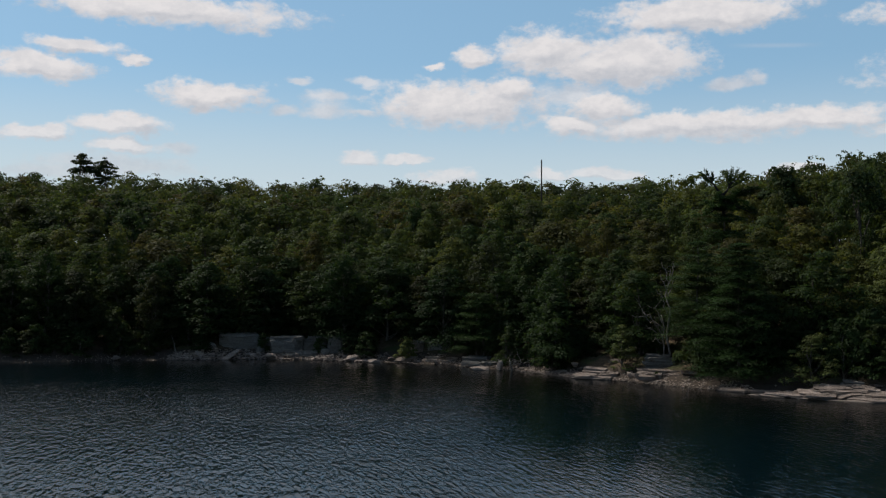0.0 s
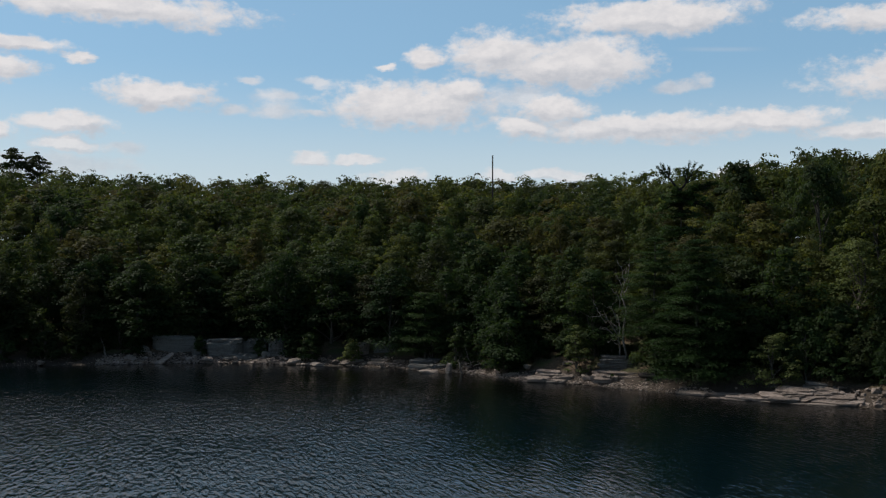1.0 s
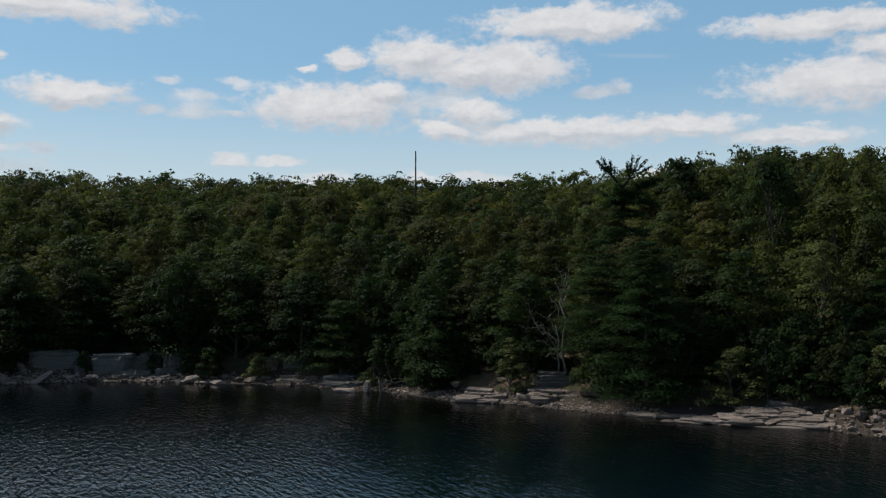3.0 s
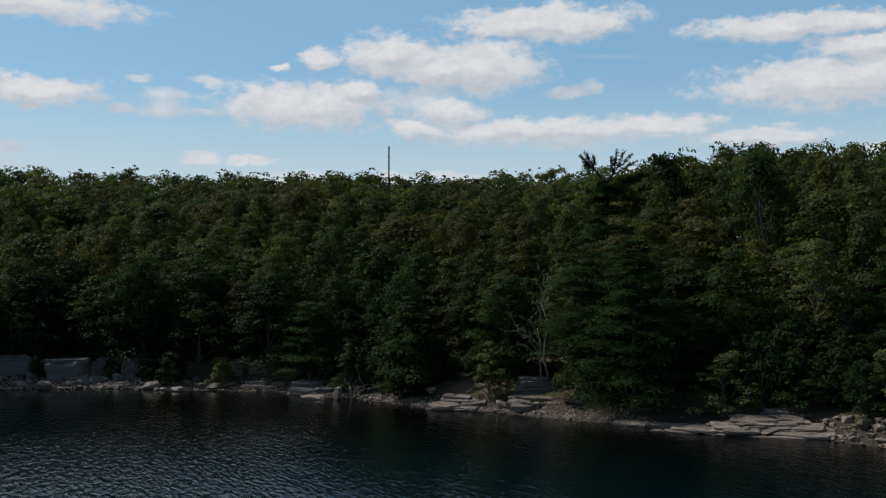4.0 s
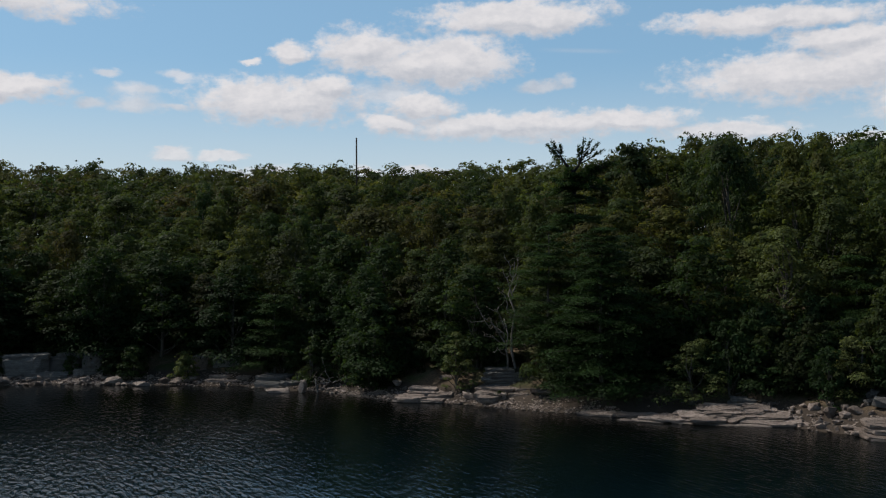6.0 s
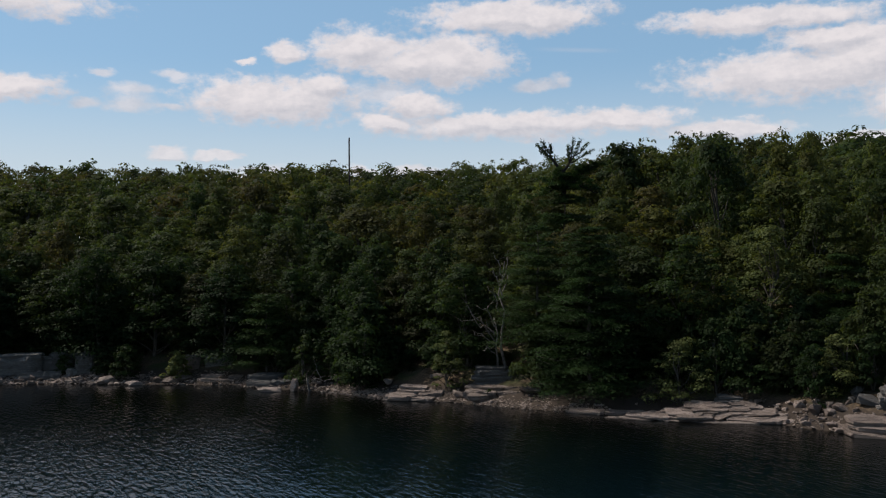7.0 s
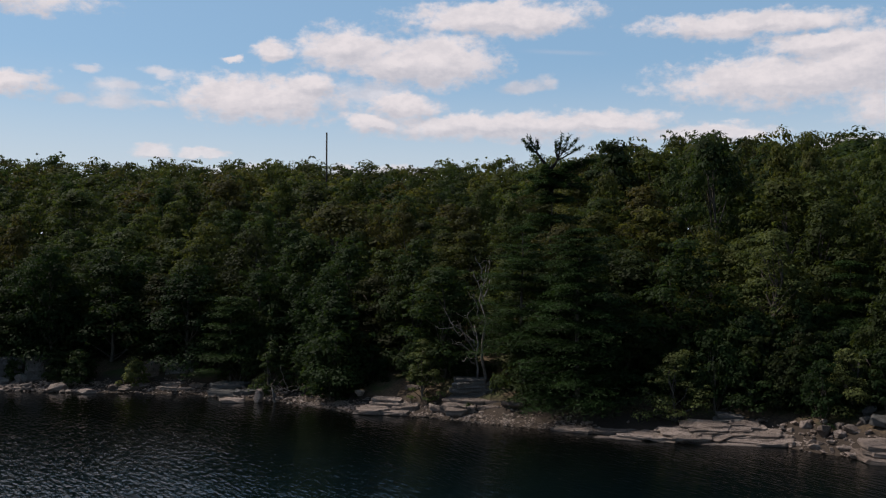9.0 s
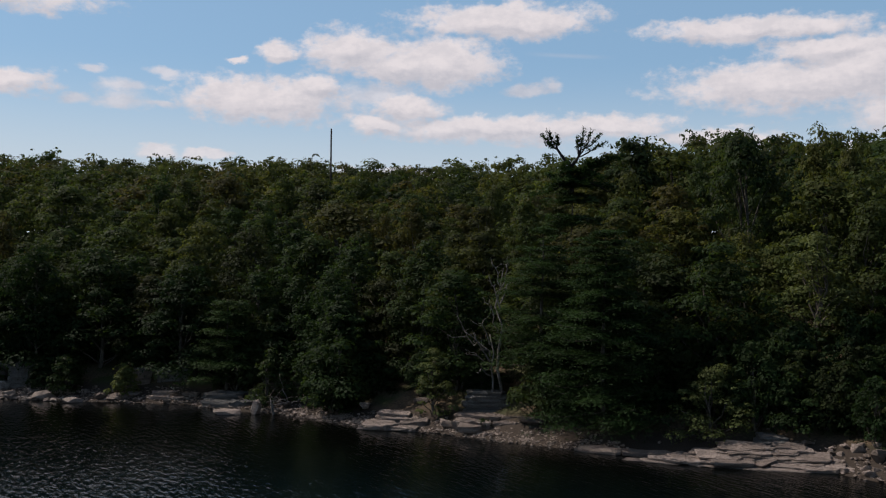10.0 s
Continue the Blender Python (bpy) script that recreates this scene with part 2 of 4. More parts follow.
def water_material():
    mat, k, bsdf, out = material("lake_water", 0.06, 0.5)
    bsdf.inputs["IOR"].default_value = 1.333
    at = place(k)
    turn = k.add("ShaderNodeVectorRotate")
    k.put(turn.inputs["Vector"], at)
    turn.inputs["Angle"].default_value = radians(74)
    along = k.v("MULTIPLY", turn.outputs[0], (0.28, 1.0, 1.0))
    ripples = k.noise(along, 3.6, 3.0, 0.5, dist=0.3)
    swell = k.noise(along, 0.5, 2.0, 0.5)
    gust = k.noise(at, 0.035, 3.0, 0.5)
    # the wood shelters the water: wind ripples die away towards either stretch of shore
    open_side = k.step(k.v("DOT_PRODUCT", at, (1.0, 0.0, 0.0)), 7.0, -18.0, 0.27, 3.5)
    off_shore = k.step(k.v("DOT_PRODUCT", at, (0.0, 1.0, 0.0)), 108.0, 88.0, 0.3, 1.0)
    wind = k.m("MULTIPLY", k.m("MINIMUM", open_side, off_shore), k.step(gust, 0.3, 0.65, 0.7, 1.1))
    height = k.m("MULTIPLY", k.m("MULTIPLY_ADD", swell, 0.6, ripples), wind)
    deep = k.mix(gust, (0.001, 0.0035, 0.0045, 1), (0.0013, 0.0072, 0.0108, 1))
    clear = k.step(k.v("DOT_PRODUCT", at, (0.5, 1.0, 0.0)), 104.0, 62.0)       # brown and dark by the bank, blue-green further out
    k.put(bsdf.inputs["Base Color"], k.mix(clear, (0.0011, 0.0013, 0.0009, 1), deep))
    k.put(bsdf.inputs["Roughness"], k.m("MULTIPLY_ADD", wind, 0.02, 0.04))
    bump(k, bsdf, height, 1.0, 0.16)
    return mat


OAK = leaf_material("broad_leaves", ((0.0130, 0.0253, 0.0099, 1), (0.0383, 0.0532, 0.0163, 1), (0.0209, 0.0379, 0.0135, 1), (0.0661, 0.0704, 0.0190, 1), (0.0261, 0.0451, 0.0144, 1), (0.0488, 0.0451, 0.0163, 1),
                                     (0.0174, 0.0316, 0.0118, 1), (0.0531, 0.0686, 0.0190, 1), (0.0322, 0.0487, 0.0153, 1)), (0.0705, 0.0550, 0.0180, 1))
# dark greens of shrubs and maple; on near-shore oaks they stand in for shade
GREEN_SHADED = leaf_material("green_leaves", ((0.0110, 0.0239, 0.0083, 1), (0.0221, 0.0386, 0.0120, 1), (0.0138, 0.0285, 0.0092, 1), (0.0285, 0.0396, 0.0129, 1), (0.0175, 0.0340, 0.0110, 1), (0.0248, 0.0285, 0.0110, 1), (0.0129, 0.0276, 0.0101, 1)),
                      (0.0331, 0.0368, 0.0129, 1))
BRIGHT = leaf_material("pale_leaves", ((0.05, 0.07, 0.024, 1), (0.068, 0.08, 0.027, 1), (0.054, 0.074, 0.03, 1)), (0.08, 0.076, 0.027, 1), 0.35)
NEEDLES = leaf_material("pine_needles", ((0.014, 0.03, 0.009, 1), (0.022, 0.042, 0.012, 1), (0.017, 0.035, 0.01, 1)), (0.036, 0.048, 0.015, 1), 0.25)
BARK = bark_material("grey_brown_bark", (0.03, 0.025, 0.02, 1), (0.10, 0.088, 0.072, 1))
DEAD = bark_material("bleached_dead_wood", (0.05, 0.045, 0.04, 1), (0.17, 0.156, 0.14, 1))
STONE = stone_material("pale_sandstone", (0.088, 0.068, 0.056, 1), (0.3, 0.242, 0.205, 1), (0.15, 0.114, 0.092, 1))
CLIFF = stone_material("grey_ledge_rock", (0.055, 0.053, 0.049, 1), (0.2, 0.188, 0.172, 1), (0.085, 0.08, 0.073, 1))
SOIL = ground_material()
WATER = water_material()
POLE = bark_material("weathered_dark_pole", (0.008, 0.007, 0.007, 1), (0.024, 0.021, 0.019, 1))


# ---- the plan: shoreline and land ----
SHORE = np.array([(-700, -60), (-300, 70), (-160, 95), (-110, 104), (-80, 108), (-56, 112.3), (-44, 116.6), (-31, 119.6), (-21, 120.9), (-13, 118.2), (-8.7, 117),
                  (-2, 114.7), (1.6, 110), (4.5, 109.6), (8.3, 105), (11.5, 101), (15, 98.7), (17.2, 97), (21, 92.9), (24.3, 90.2), (28.5, 87),
                  (31.5, 84.8), (33.5, 82.6), (36, 82), (37.6, 79), (39, 76.6), (40.5, 74.5), (46, 66), (60, 50), (100, 20), (240, -50), (700, -250)], float)


def inland(x, y):
    """Metres inland of the waterline (minus: out on the lake)."""
    p = np.stack([np.asarray(x, float), np.asarray(y, float)], -1)
    best = np.full(p.shape[:-1], 1e9)
    sign = np.ones(p.shape[:-1])
    for a, b in zip(SHORE[:-1], SHORE[1:]):
        ab = b - a
        f = np.clip(((p - a) @ ab) / (ab @ ab), 0, 1)
        off = p - a - f[..., None] * ab
        d = np.hypot(off[..., 0], off[..., 1])
        side = ab[0] * (p[..., 1] - a[1]) - ab[1] * (p[..., 0] - a[0])
        nearer = d < best - 1e-9
        best = np.where(nearer, d, best)
        sign = np.where(nearer, np.where(side >= 0, 1, -1), sign)
    return best * sign


def land(x, y):
    """The ground's height."""
    d = inland(x, y)
    z = np.interp(d, [-60, -12, -3, 0, 1.6, 3.2, 5.5, 20, 45, 80, 110, 160, 900], [-7, -4, -1.1, -0.05, 0.3, 0.9, 1.8, 5, 10, 16.5, 18.5, 18, 18])
    wave = np.sin(x * 0.21 + 1.3) * np.sin(y * 0.17) + 0.6 * np.sin(x * 0.53 + y * 0.41)
    fine = np.sin(x * 1.9 + y * 0.7) * np.sin(y * 2.3 - x * 0.4)
    return z + np.clip(d / 30, 0, 1) * wave * 0.7 + np.clip(d / 3, 0, 1) * fine * 0.12


def mesh(name, verts, faces, mat, smooth=False):
    me = bpy.data.meshes.new(name)
    me.from_pydata(np.asarray(verts).tolist() if isinstance(verts, np.ndarray) else verts, [], faces.tolist() if isinstance(faces, np.ndarray) else faces)
    me.materials.append(mat)
    if smooth:
        me.shade_smooth()
    me.update()
    return me


def part(name, me, parent, label="", kind=""):
    ob = new(name, me)
    ob.parent = parent
    return tagged(ob, label, kind=kind)


def sheet(xs, ys, high):
    gx, gy = np.meshgrid(xs, ys, indexing="ij")
    v = np.stack([gx, gy, high(gx, gy)], -1).reshape(-1, 3)
    n, m = len(xs), len(ys)
    i = (np.arange(n - 1)[:, None] * m + np.arange(m - 1)[None, :]).ravel()
    return v, np.stack([i, i + m, i + m + 1, i + 1], -1)


def spread(lo, hi, stepsize, end):
    """Even steps from lo to hi, then ever wider ones out to the end."""
    mid = list(np.arange(lo, hi + 0.01, stepsize))
    out, gap = [], stepsize
    while hi + sum(out) < end:
        gap *= 1.35
        out.append(gap)
    outer = np.cumsum(out)
    return np.array([*(lo - outer[::-1]), *mid, *(mid[-1] + outer)])


tagged(new("ground", mesh("ground", *sheet(spread(-100, 130, 1.6, 2600), spread(60, 230, 1.6, 2600), land), SOIL, True)),
       "dark leaf-littered forest floor rising from the lake", "ground", kind="structure")
tagged(new("water", mesh("water", *sheet(np.linspace(-2600, 2600, 27), np.linspace(-2600, 400, 17), lambda x, y: x * 0), WATER)),
       "dark blue-green lake water with wind ripples", "water", kind="structure")


# ---- trees ----
def frames_of(normals, rng):
    """Two unit vectors across each normal, turned at random."""
    t = np.cross(normals, rng.normal(size=normals.shape))
    t /= np.linalg.norm(t, axis=1, keepdims=True) + 1e-9
    return t, np.cross(normals, t)


def leaf_cards(points, normals, size, rng, slim=0.8):
    """Pointed leaves, one small triangle each."""
    t, b = frames_of(normals, rng)
    n = len(points)
    s = size * rng.uniform(0.65, 1.35, (n, 1))
    v = np.stack([points - t * s * 0.5 - b * s * slim * 0.55, points + t * s * 0.75, points - t * s * 0.5 + b * s * slim * 0.55], 1)
    return v.reshape(-1, 3), np.arange(3 * n).reshape(n, 3)


def unit(v):
    return v / (np.linalg.norm(v, axis=1, keepdims=True) + 1e-9)


def crown_points(rng, radius, low, top, clumps, leaves, shape):
    """Leaves on the upper shells of distinct sprays that roof an uneven crown between the heights low and top."""
    centres, sizes = [], []
    lobes = rng.uniform(0, 6.28, 4)
    for i in range(clumps):
        f = ((i + rng.uniform()) / clumps) ** 0.8
        a = i * 2.39996 + rng.normal() * 0.45
        belly = math.sin(math.pi * min(1.0, 0.2 + 0.8 * f) ** shape) ** 0.6
        reach = radius * max(0.1, belly) * (1 + 0.2 * math.sin(2 * a + lobes[0]) + 0.16 * math.sin(3 * a + lobes[1] + 4 * f))
        size = radius * rng.uniform(0.17, 0.36) * (1.1 - 0.35 * f)
        r = max(0.0, reach * rng.uniform(0.62, 1.04) - 0.5 * size)
        centres.append((r * math.cos(a), r * math.sin(a), low + (top - low) * f - 0.5 * size + rng.normal() * 0.12 * radius))
        sizes.append(size)
    for i in range(clumps // 3):
        # thin sprigs that stand out from the crown
        a, f = rng.uniform(0, 6.28), rng.uniform(0.5, 1.0)
        r = radius * 0.95 * math.sqrt(max(0.0, 1 - ((f - 0.45) / 0.58) ** 2))
        centres.append((r * math.cos(a), r * math.sin(a), low + (top - low) * f + radius * rng.uniform(0.0, 0.08)))
        sizes.append(radius * rng.uniform(0.05, 0.1))
    centres, sizes = np.array(centres), np.array(sizes)
    pick = rng.choice(len(centres), leaves, p=sizes ** 1.8 / (sizes ** 1.8).sum())
    way = rng.normal(size=(leaves, 3))
    way[:, 2] = np.where(rng.uniform(size=leaves) < 0.85, np.abs(way[:, 2]), way[:, 2])
    way = unit(way)
    dents = 1 + 0.16 * np.sin(way[:, 0] * 6 + pick) * np.sin(way[:, 1] * 5 + 2 * pick)
    at = centres[pick] + way * (sizes[pick] * dents)[:, None] * (1.06 - 0.5 * rng.uniform(size=(leaves, 1)) ** 2.2) * np.array([1.25, 1.25, 0.74])
    lean = unit(way * 0.9 + np.array([0, 0, 0.4]) + rng.normal(size=(leaves, 3)) * 0.22)
    return centres, at, lean


def tube(path, radii, sides=6):
    """A tapered limb along a path."""
    path = np.asarray(path, float)
    v, f = [], []
    for i, (p, r) in enumerate(zip(path, radii)):
        d = path[min(i + 1, len(path) - 1)] - path[max(i - 1, 0)]
        d /= np.linalg.norm(d) + 1e-9
        a = np.cross(d, (0.3, 1, 0.1) if abs(d[1]) < 0.9 else (1, 0.2, 0))
        a /= np.linalg.norm(a)
        b = np.cross(d, a)
        for j in range(sides):
            w = 2 * math.pi * j / sides
            v.append(p + r * (a * math.cos(w) + b * math.sin(w)))
    for i in range(len(path) - 1):
        for j in range(sides):
            q = i * sides + j
            n = i * sides + (j + 1) % sides
            f.append((q, n, n + sides, q + sides))
    f.append(tuple(range((len(path) - 1) * sides, len(path) * sides)))
    return v, f


def limbs(pieces):
    v, f = [], []
    for pv, pf in pieces:
        n = len(v)
        v += [tuple(float(c) for c in p) for p in pv]
        f += [tuple(i + n for i in q) for q in pf]
    return v, f


def wander(a, b, rng, bend=0.08, n=5, sag=0.0):
    a, b = np.asarray(a, float), np.asarray(b, float)
    f = np.linspace(0, 1, n)[:, None]
    p = a + (b - a) * f
    p[1:-1] += rng.normal(size=(n - 2, 3)) * np.linalg.norm(b - a) * bend
    p[:, 2] += sag * np.sin(f[:, 0] * math.pi)
    return p


def broad_tree(seed, height, radius, low, clumps, leaves, size, shape=0.8, mat=OAK, name="broadleaf_tree"):
    rng = np.random.default_rng(seed)
    tree = new(name)
    centres, at, lean = crown_points(rng, radius, low, height * 0.97, clumps, leaves, shape)
    bole = wander((0, 0, -0.6), (rng.normal() * 0.4, rng.normal() * 0.4, height * 0.8), rng, 0.02, 6)
    thick = 0.012 * height + 0.06
    pieces = [tube(bole, np.linspace(thick, 0.04, 6))]
    for c in centres[rng.permutation(clumps)[:12]]:
        f = np.clip((c[2] * 0.75 - 0.6) / (height * 0.8), 0.1, 0.92)
        root = bole[int(f * 5)] + (bole[min(5, int(f * 5) + 1)] - bole[int(f * 5)]) * (f * 5 % 1)
        pieces.append(tube(wander(root, c, rng, 0.06, 4, 0.2), np.linspace(thick * 0.4, 0.02, 4), 4))
    part("trunk", mesh("trunk", *limbs(pieces), BARK, True), tree)
    part("crown", mesh("crown", *leaf_cards(at, lean, size, rng), mat), tree)
    return tree


def pine_tree(seed, height, radius, low, whorls, cards, bare=0.0, name="pine_tree", size=0.2):
    """White pine: whorls of level boughs that carry flat plumes of needles."""
    rng = np.random.default_rng(seed)
    tree = new(name)
    bole = wander((0, 0, -0.6), (0, 0, height - 0.3), rng, 0.006, 7)
    pieces = [tube(bole, np.linspace(0.012 * height + 0.05, 0.03, 7), 7)]
    pts, nrm = [], []
    for i in range(whorls):
        f = (i + rng.uniform(0.1, 0.9)) / whorls
        z = low + (height - low) * f
        reach = radius * (1 - f) ** 0.62 * rng.uniform(0.75, 1.1) + 0.35
        start = rng.uniform(0, 6.28)
        for j in range(int(rng.integers(5, 8))):
            a = start + j * 6.28 / 6 + rng.normal() * 0.2
            tip = np.array([math.cos(a), math.sin(a), 0]) * reach * rng.uniform(0.7, 1.08)
            tip[2] = z + reach * rng.uniform(-0.10, 0.16)
            bough = wander((0, 0, z), tip, rng, 0.03, 4, -0.05 * reach)
            pieces.append(tube(bough, np.linspace(0.05, 0.012, 4), 4))
            for g in np.arange(0.3, 1.08, 0.13 if reach > 2 else 0.22):
                c = bough[0] + (tip - bough[0]) * g + rng.normal(size=3) * (0.12, 0.12, 0.05)
                w = 0.3 + 0.15 * reach * (1.15 - abs(g - 0.75))
                q = rng.normal(size=(cards, 3)) * (w * 0.66, w * 0.66, w * 0.1)
                q[:, 2] += 0.08 - 0.16 * (q[:, 0] ** 2 + q[:, 1] ** 2) / max(w, 0.2)
                pts.append(c + q)
                nrm.append(unit(np.array([0, 0, 1.0]) + q * (0.5, 0.5, 0) + rng.normal(size=(cards, 3)) * 0.3))
    part("trunk", mesh("trunk", *limbs(pieces), BARK, True), tree)
    part("crown", mesh("crown", *leaf_cards(np.concatenate(pts), np.concatenate(nrm), size, rng, 0.26), NEEDLES), tree)
    return tree


def standing(x, y, turn=0.0, scale=1.0, tall=1.0, sink=0.15):
    return Matrix.Translation((x, y, float(land(np.array(x), np.array(y))) - sink)) @ Matrix.Rotation(turn, 4, "Z") @ Matrix.Diagonal((scale, scale, scale * tall, 1))


# bank trees are leafed darker than the slope: their shade is in the colour
NEAR = [broad_tree(10 + i, 10.5, 3.9, 1.0, 54 + 6 * i, 10000, 0.2, 0.62 + 0.05 * i, GREEN_SHADED) for i in range(6)]
MID = [broad_tree(30 + i, 12.5, 4.3, 2.8, 40 + 5 * i, 6400, 0.255, 0.65 + 0.08 * i) for i in range(6)]
FAR = [broad_tree(50 + i, 12.5, 4.6, 5.2, 30 + 4 * i, 2150, 0.35) for i in range(5)]
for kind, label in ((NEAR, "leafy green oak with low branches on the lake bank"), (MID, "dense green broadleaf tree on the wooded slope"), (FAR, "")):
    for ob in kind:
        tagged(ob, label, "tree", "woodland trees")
        ob["tall"] = max(v.co.z for c in ob.children for v in c.data.vertices)

used = set()


def plant(kind, rng, x, y, wide, top=None, tall=1.0):
    """One tree or shrub of a kind; top: how high its crown reaches above the lake."""
    ob = kind[int(rng.integers(len(kind)))]
    if top:
        tall = (top - float(land(np.array(x), np.array(y)))) / ob["tall"] / wide
    m = standing(x, y, rng.uniform(0, 6.28), wide, tall)
    if ob.name in used:
        copy_thing(ob, m)
    else:
        used.add(ob.name)
        ob.matrix_basis = m


def canopy(x, y, d):
    """How high the treetops reach above the lake."""
    z = np.interp(d, [2, 10, 20, 45, 80, 104], [10.8, 13.3, 16.6, 23.2, 30.3, 32.0])
    z += 3.7 * np.interp(x, [36, 43, 52, 58], [0, 1, 0.9, 0.1]) * np.interp(d, [14, 22, 40, 52], [0, 1, 1, 0.1])
    z += 2.5 * math.exp(-((x - 62) ** 2 / 60 + (y - 146) ** 2 / 300))
    z -= 1.5 * math.exp(-((x - 44) ** 2 / 220 + (y - 165) ** 2 / 600))
    z -= 0.9 * math.exp(-((x - 31) / 4) ** 2) * np.interp(d, [14, 22, 55, 70], [0, 1, 1, 0])
    z -= 0.7 * math.exp(-((x - 33) ** 2 / 240 + (y - 172) ** 2 / 1000))
    z += 0.7 * math.sin(0.33 * x + 0.8) * math.sin(0.21 * y + 0.3 * x) * np.interp(d, [35, 50], [0, 1])
    return float(z + 0.25 + 0.6 * np.interp(x, [-70, -45], [1, 0]) * np.interp(d, [20, 50], [0, 1]))


def woodland():
    rng = np.random.default_rng(7)
    taken = [(21.3, 100.4, 3.2), (26.7, 92.6, 4.0), (29.0, 107.4, 3.4), (23.6, 97.6, 2.6), (41.2, 91.5, 3.6), (46.6, 90.2, 3.2), (43.2, 86.5, 3.4), (1.2, 115.6, 3.0), (10.2, 107.2, 3.2)]
    back = []
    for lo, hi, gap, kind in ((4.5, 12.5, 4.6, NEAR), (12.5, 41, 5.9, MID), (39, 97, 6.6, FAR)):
        row = 0
        for y0 in np.arange(48, 240, gap * 0.87):
            row += 1
            for x0 in np.arange(-135 + (row % 2) * gap / 2, 150, gap):
                x, y = float(x0 + rng.normal() * gap * 0.17), float(y0 + rng.normal() * gap * 0.17)
                wide, up, spare = rng.uniform(0.72, 1.16), float(np.clip(rng.normal(), -1.5, 1.2)), rng.uniform()
                d = float(inland(x, y))
                # the wedge of land that the walk looks over, and a margin
                if not (lo if lo > 10 else 3.0 if x < -35 else 7.0 if 28 < x < 40 else lo) <= d < hi or x < -0.5 * y - 8 or x > 5 + 0.74 * (y - 28) + 7:
                    continue
                if any(math.hypot(x - tx, y - ty) < tr for tx, ty, tr in taken):
                    continue
                # the front row thins out over the bare ledges
                if d < 5.6 and spare < (0.6 if x > 27 else 0.3):
                    continue
                top = canopy(x, y, d) + up * (0.45 if x > 29 and d < 50 else 1.0)
                if kind is FAR:
                    back.append((FAR[int(rng.integers(len(FAR)))], x, y, wide, top, rng.uniform(0, 6.28)))
                else:
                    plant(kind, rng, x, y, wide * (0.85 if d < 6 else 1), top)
    far_wood(back)


def far_wood(trees):
    """The ridge wood, tree behind tree, as one stretch of wood."""
    verts, faces, slots, tones, count = [], [], [], [], 0
    parts = {}
    for ob in FAR:
        for child in ob.children:
            me, slot = child.data, int(child.name.startswith("crown"))
            parts[ob.name, slot] = (np.array([v.co for v in me.vertices]), [tuple(p.vertices) for p in me.polygons])
    for ob, x, y, wide, top, turn in trees:
        base = float(land(np.array(x), np.array(y)))
        tall = (top - base) / ob["tall"]
        c, s = math.cos(turn), math.sin(turn)
        tone = (turn * 3.7) % 1.0
        for slot in (0, 1):
            v, f = parts[ob.name, slot]
            verts.append(v @ np.array(((c, s, 0), (-s, c, 0), (0, 0, 1))) * (wide * 1.12, wide * 1.12, tall) + (x, y, base))
            faces += [tuple(j + count for j in q) for q in f]
            slots += [slot] * len(f)
            tones += [tone] * len(f)
            count += len(v)
    me = mesh("ridge_wood", np.concatenate(verts), faces, BARK)
    me.materials.append(OAK)
    me.polygons.foreach_set("material_index", slots)
    me.attributes.new("tree_tone", "FLOAT", "FACE").data.foreach_set("value", tones)
    tagged(new("ridge_wood", me), "dense green broadleaf wood along the ridge", "wood", kind="stuff")
    for ob in FAR:
        for child in ob.children:
            bpy.data.objects.remove(child)
        bpy.data.objects.remove(ob)


woodland()


# ---- single trees ----
def plume(pts, nrm, rng, at, w, cards):
    q = rng.normal(size=(cards, 3)) * (w * 0.55, w * 0.55, w * 0.26)
    pts.append(np.asarray(at) + q)
    nrm.append(unit(np.array([0, 0, 0.8]) + rng.normal(size=(cards, 3)) * 0.6))


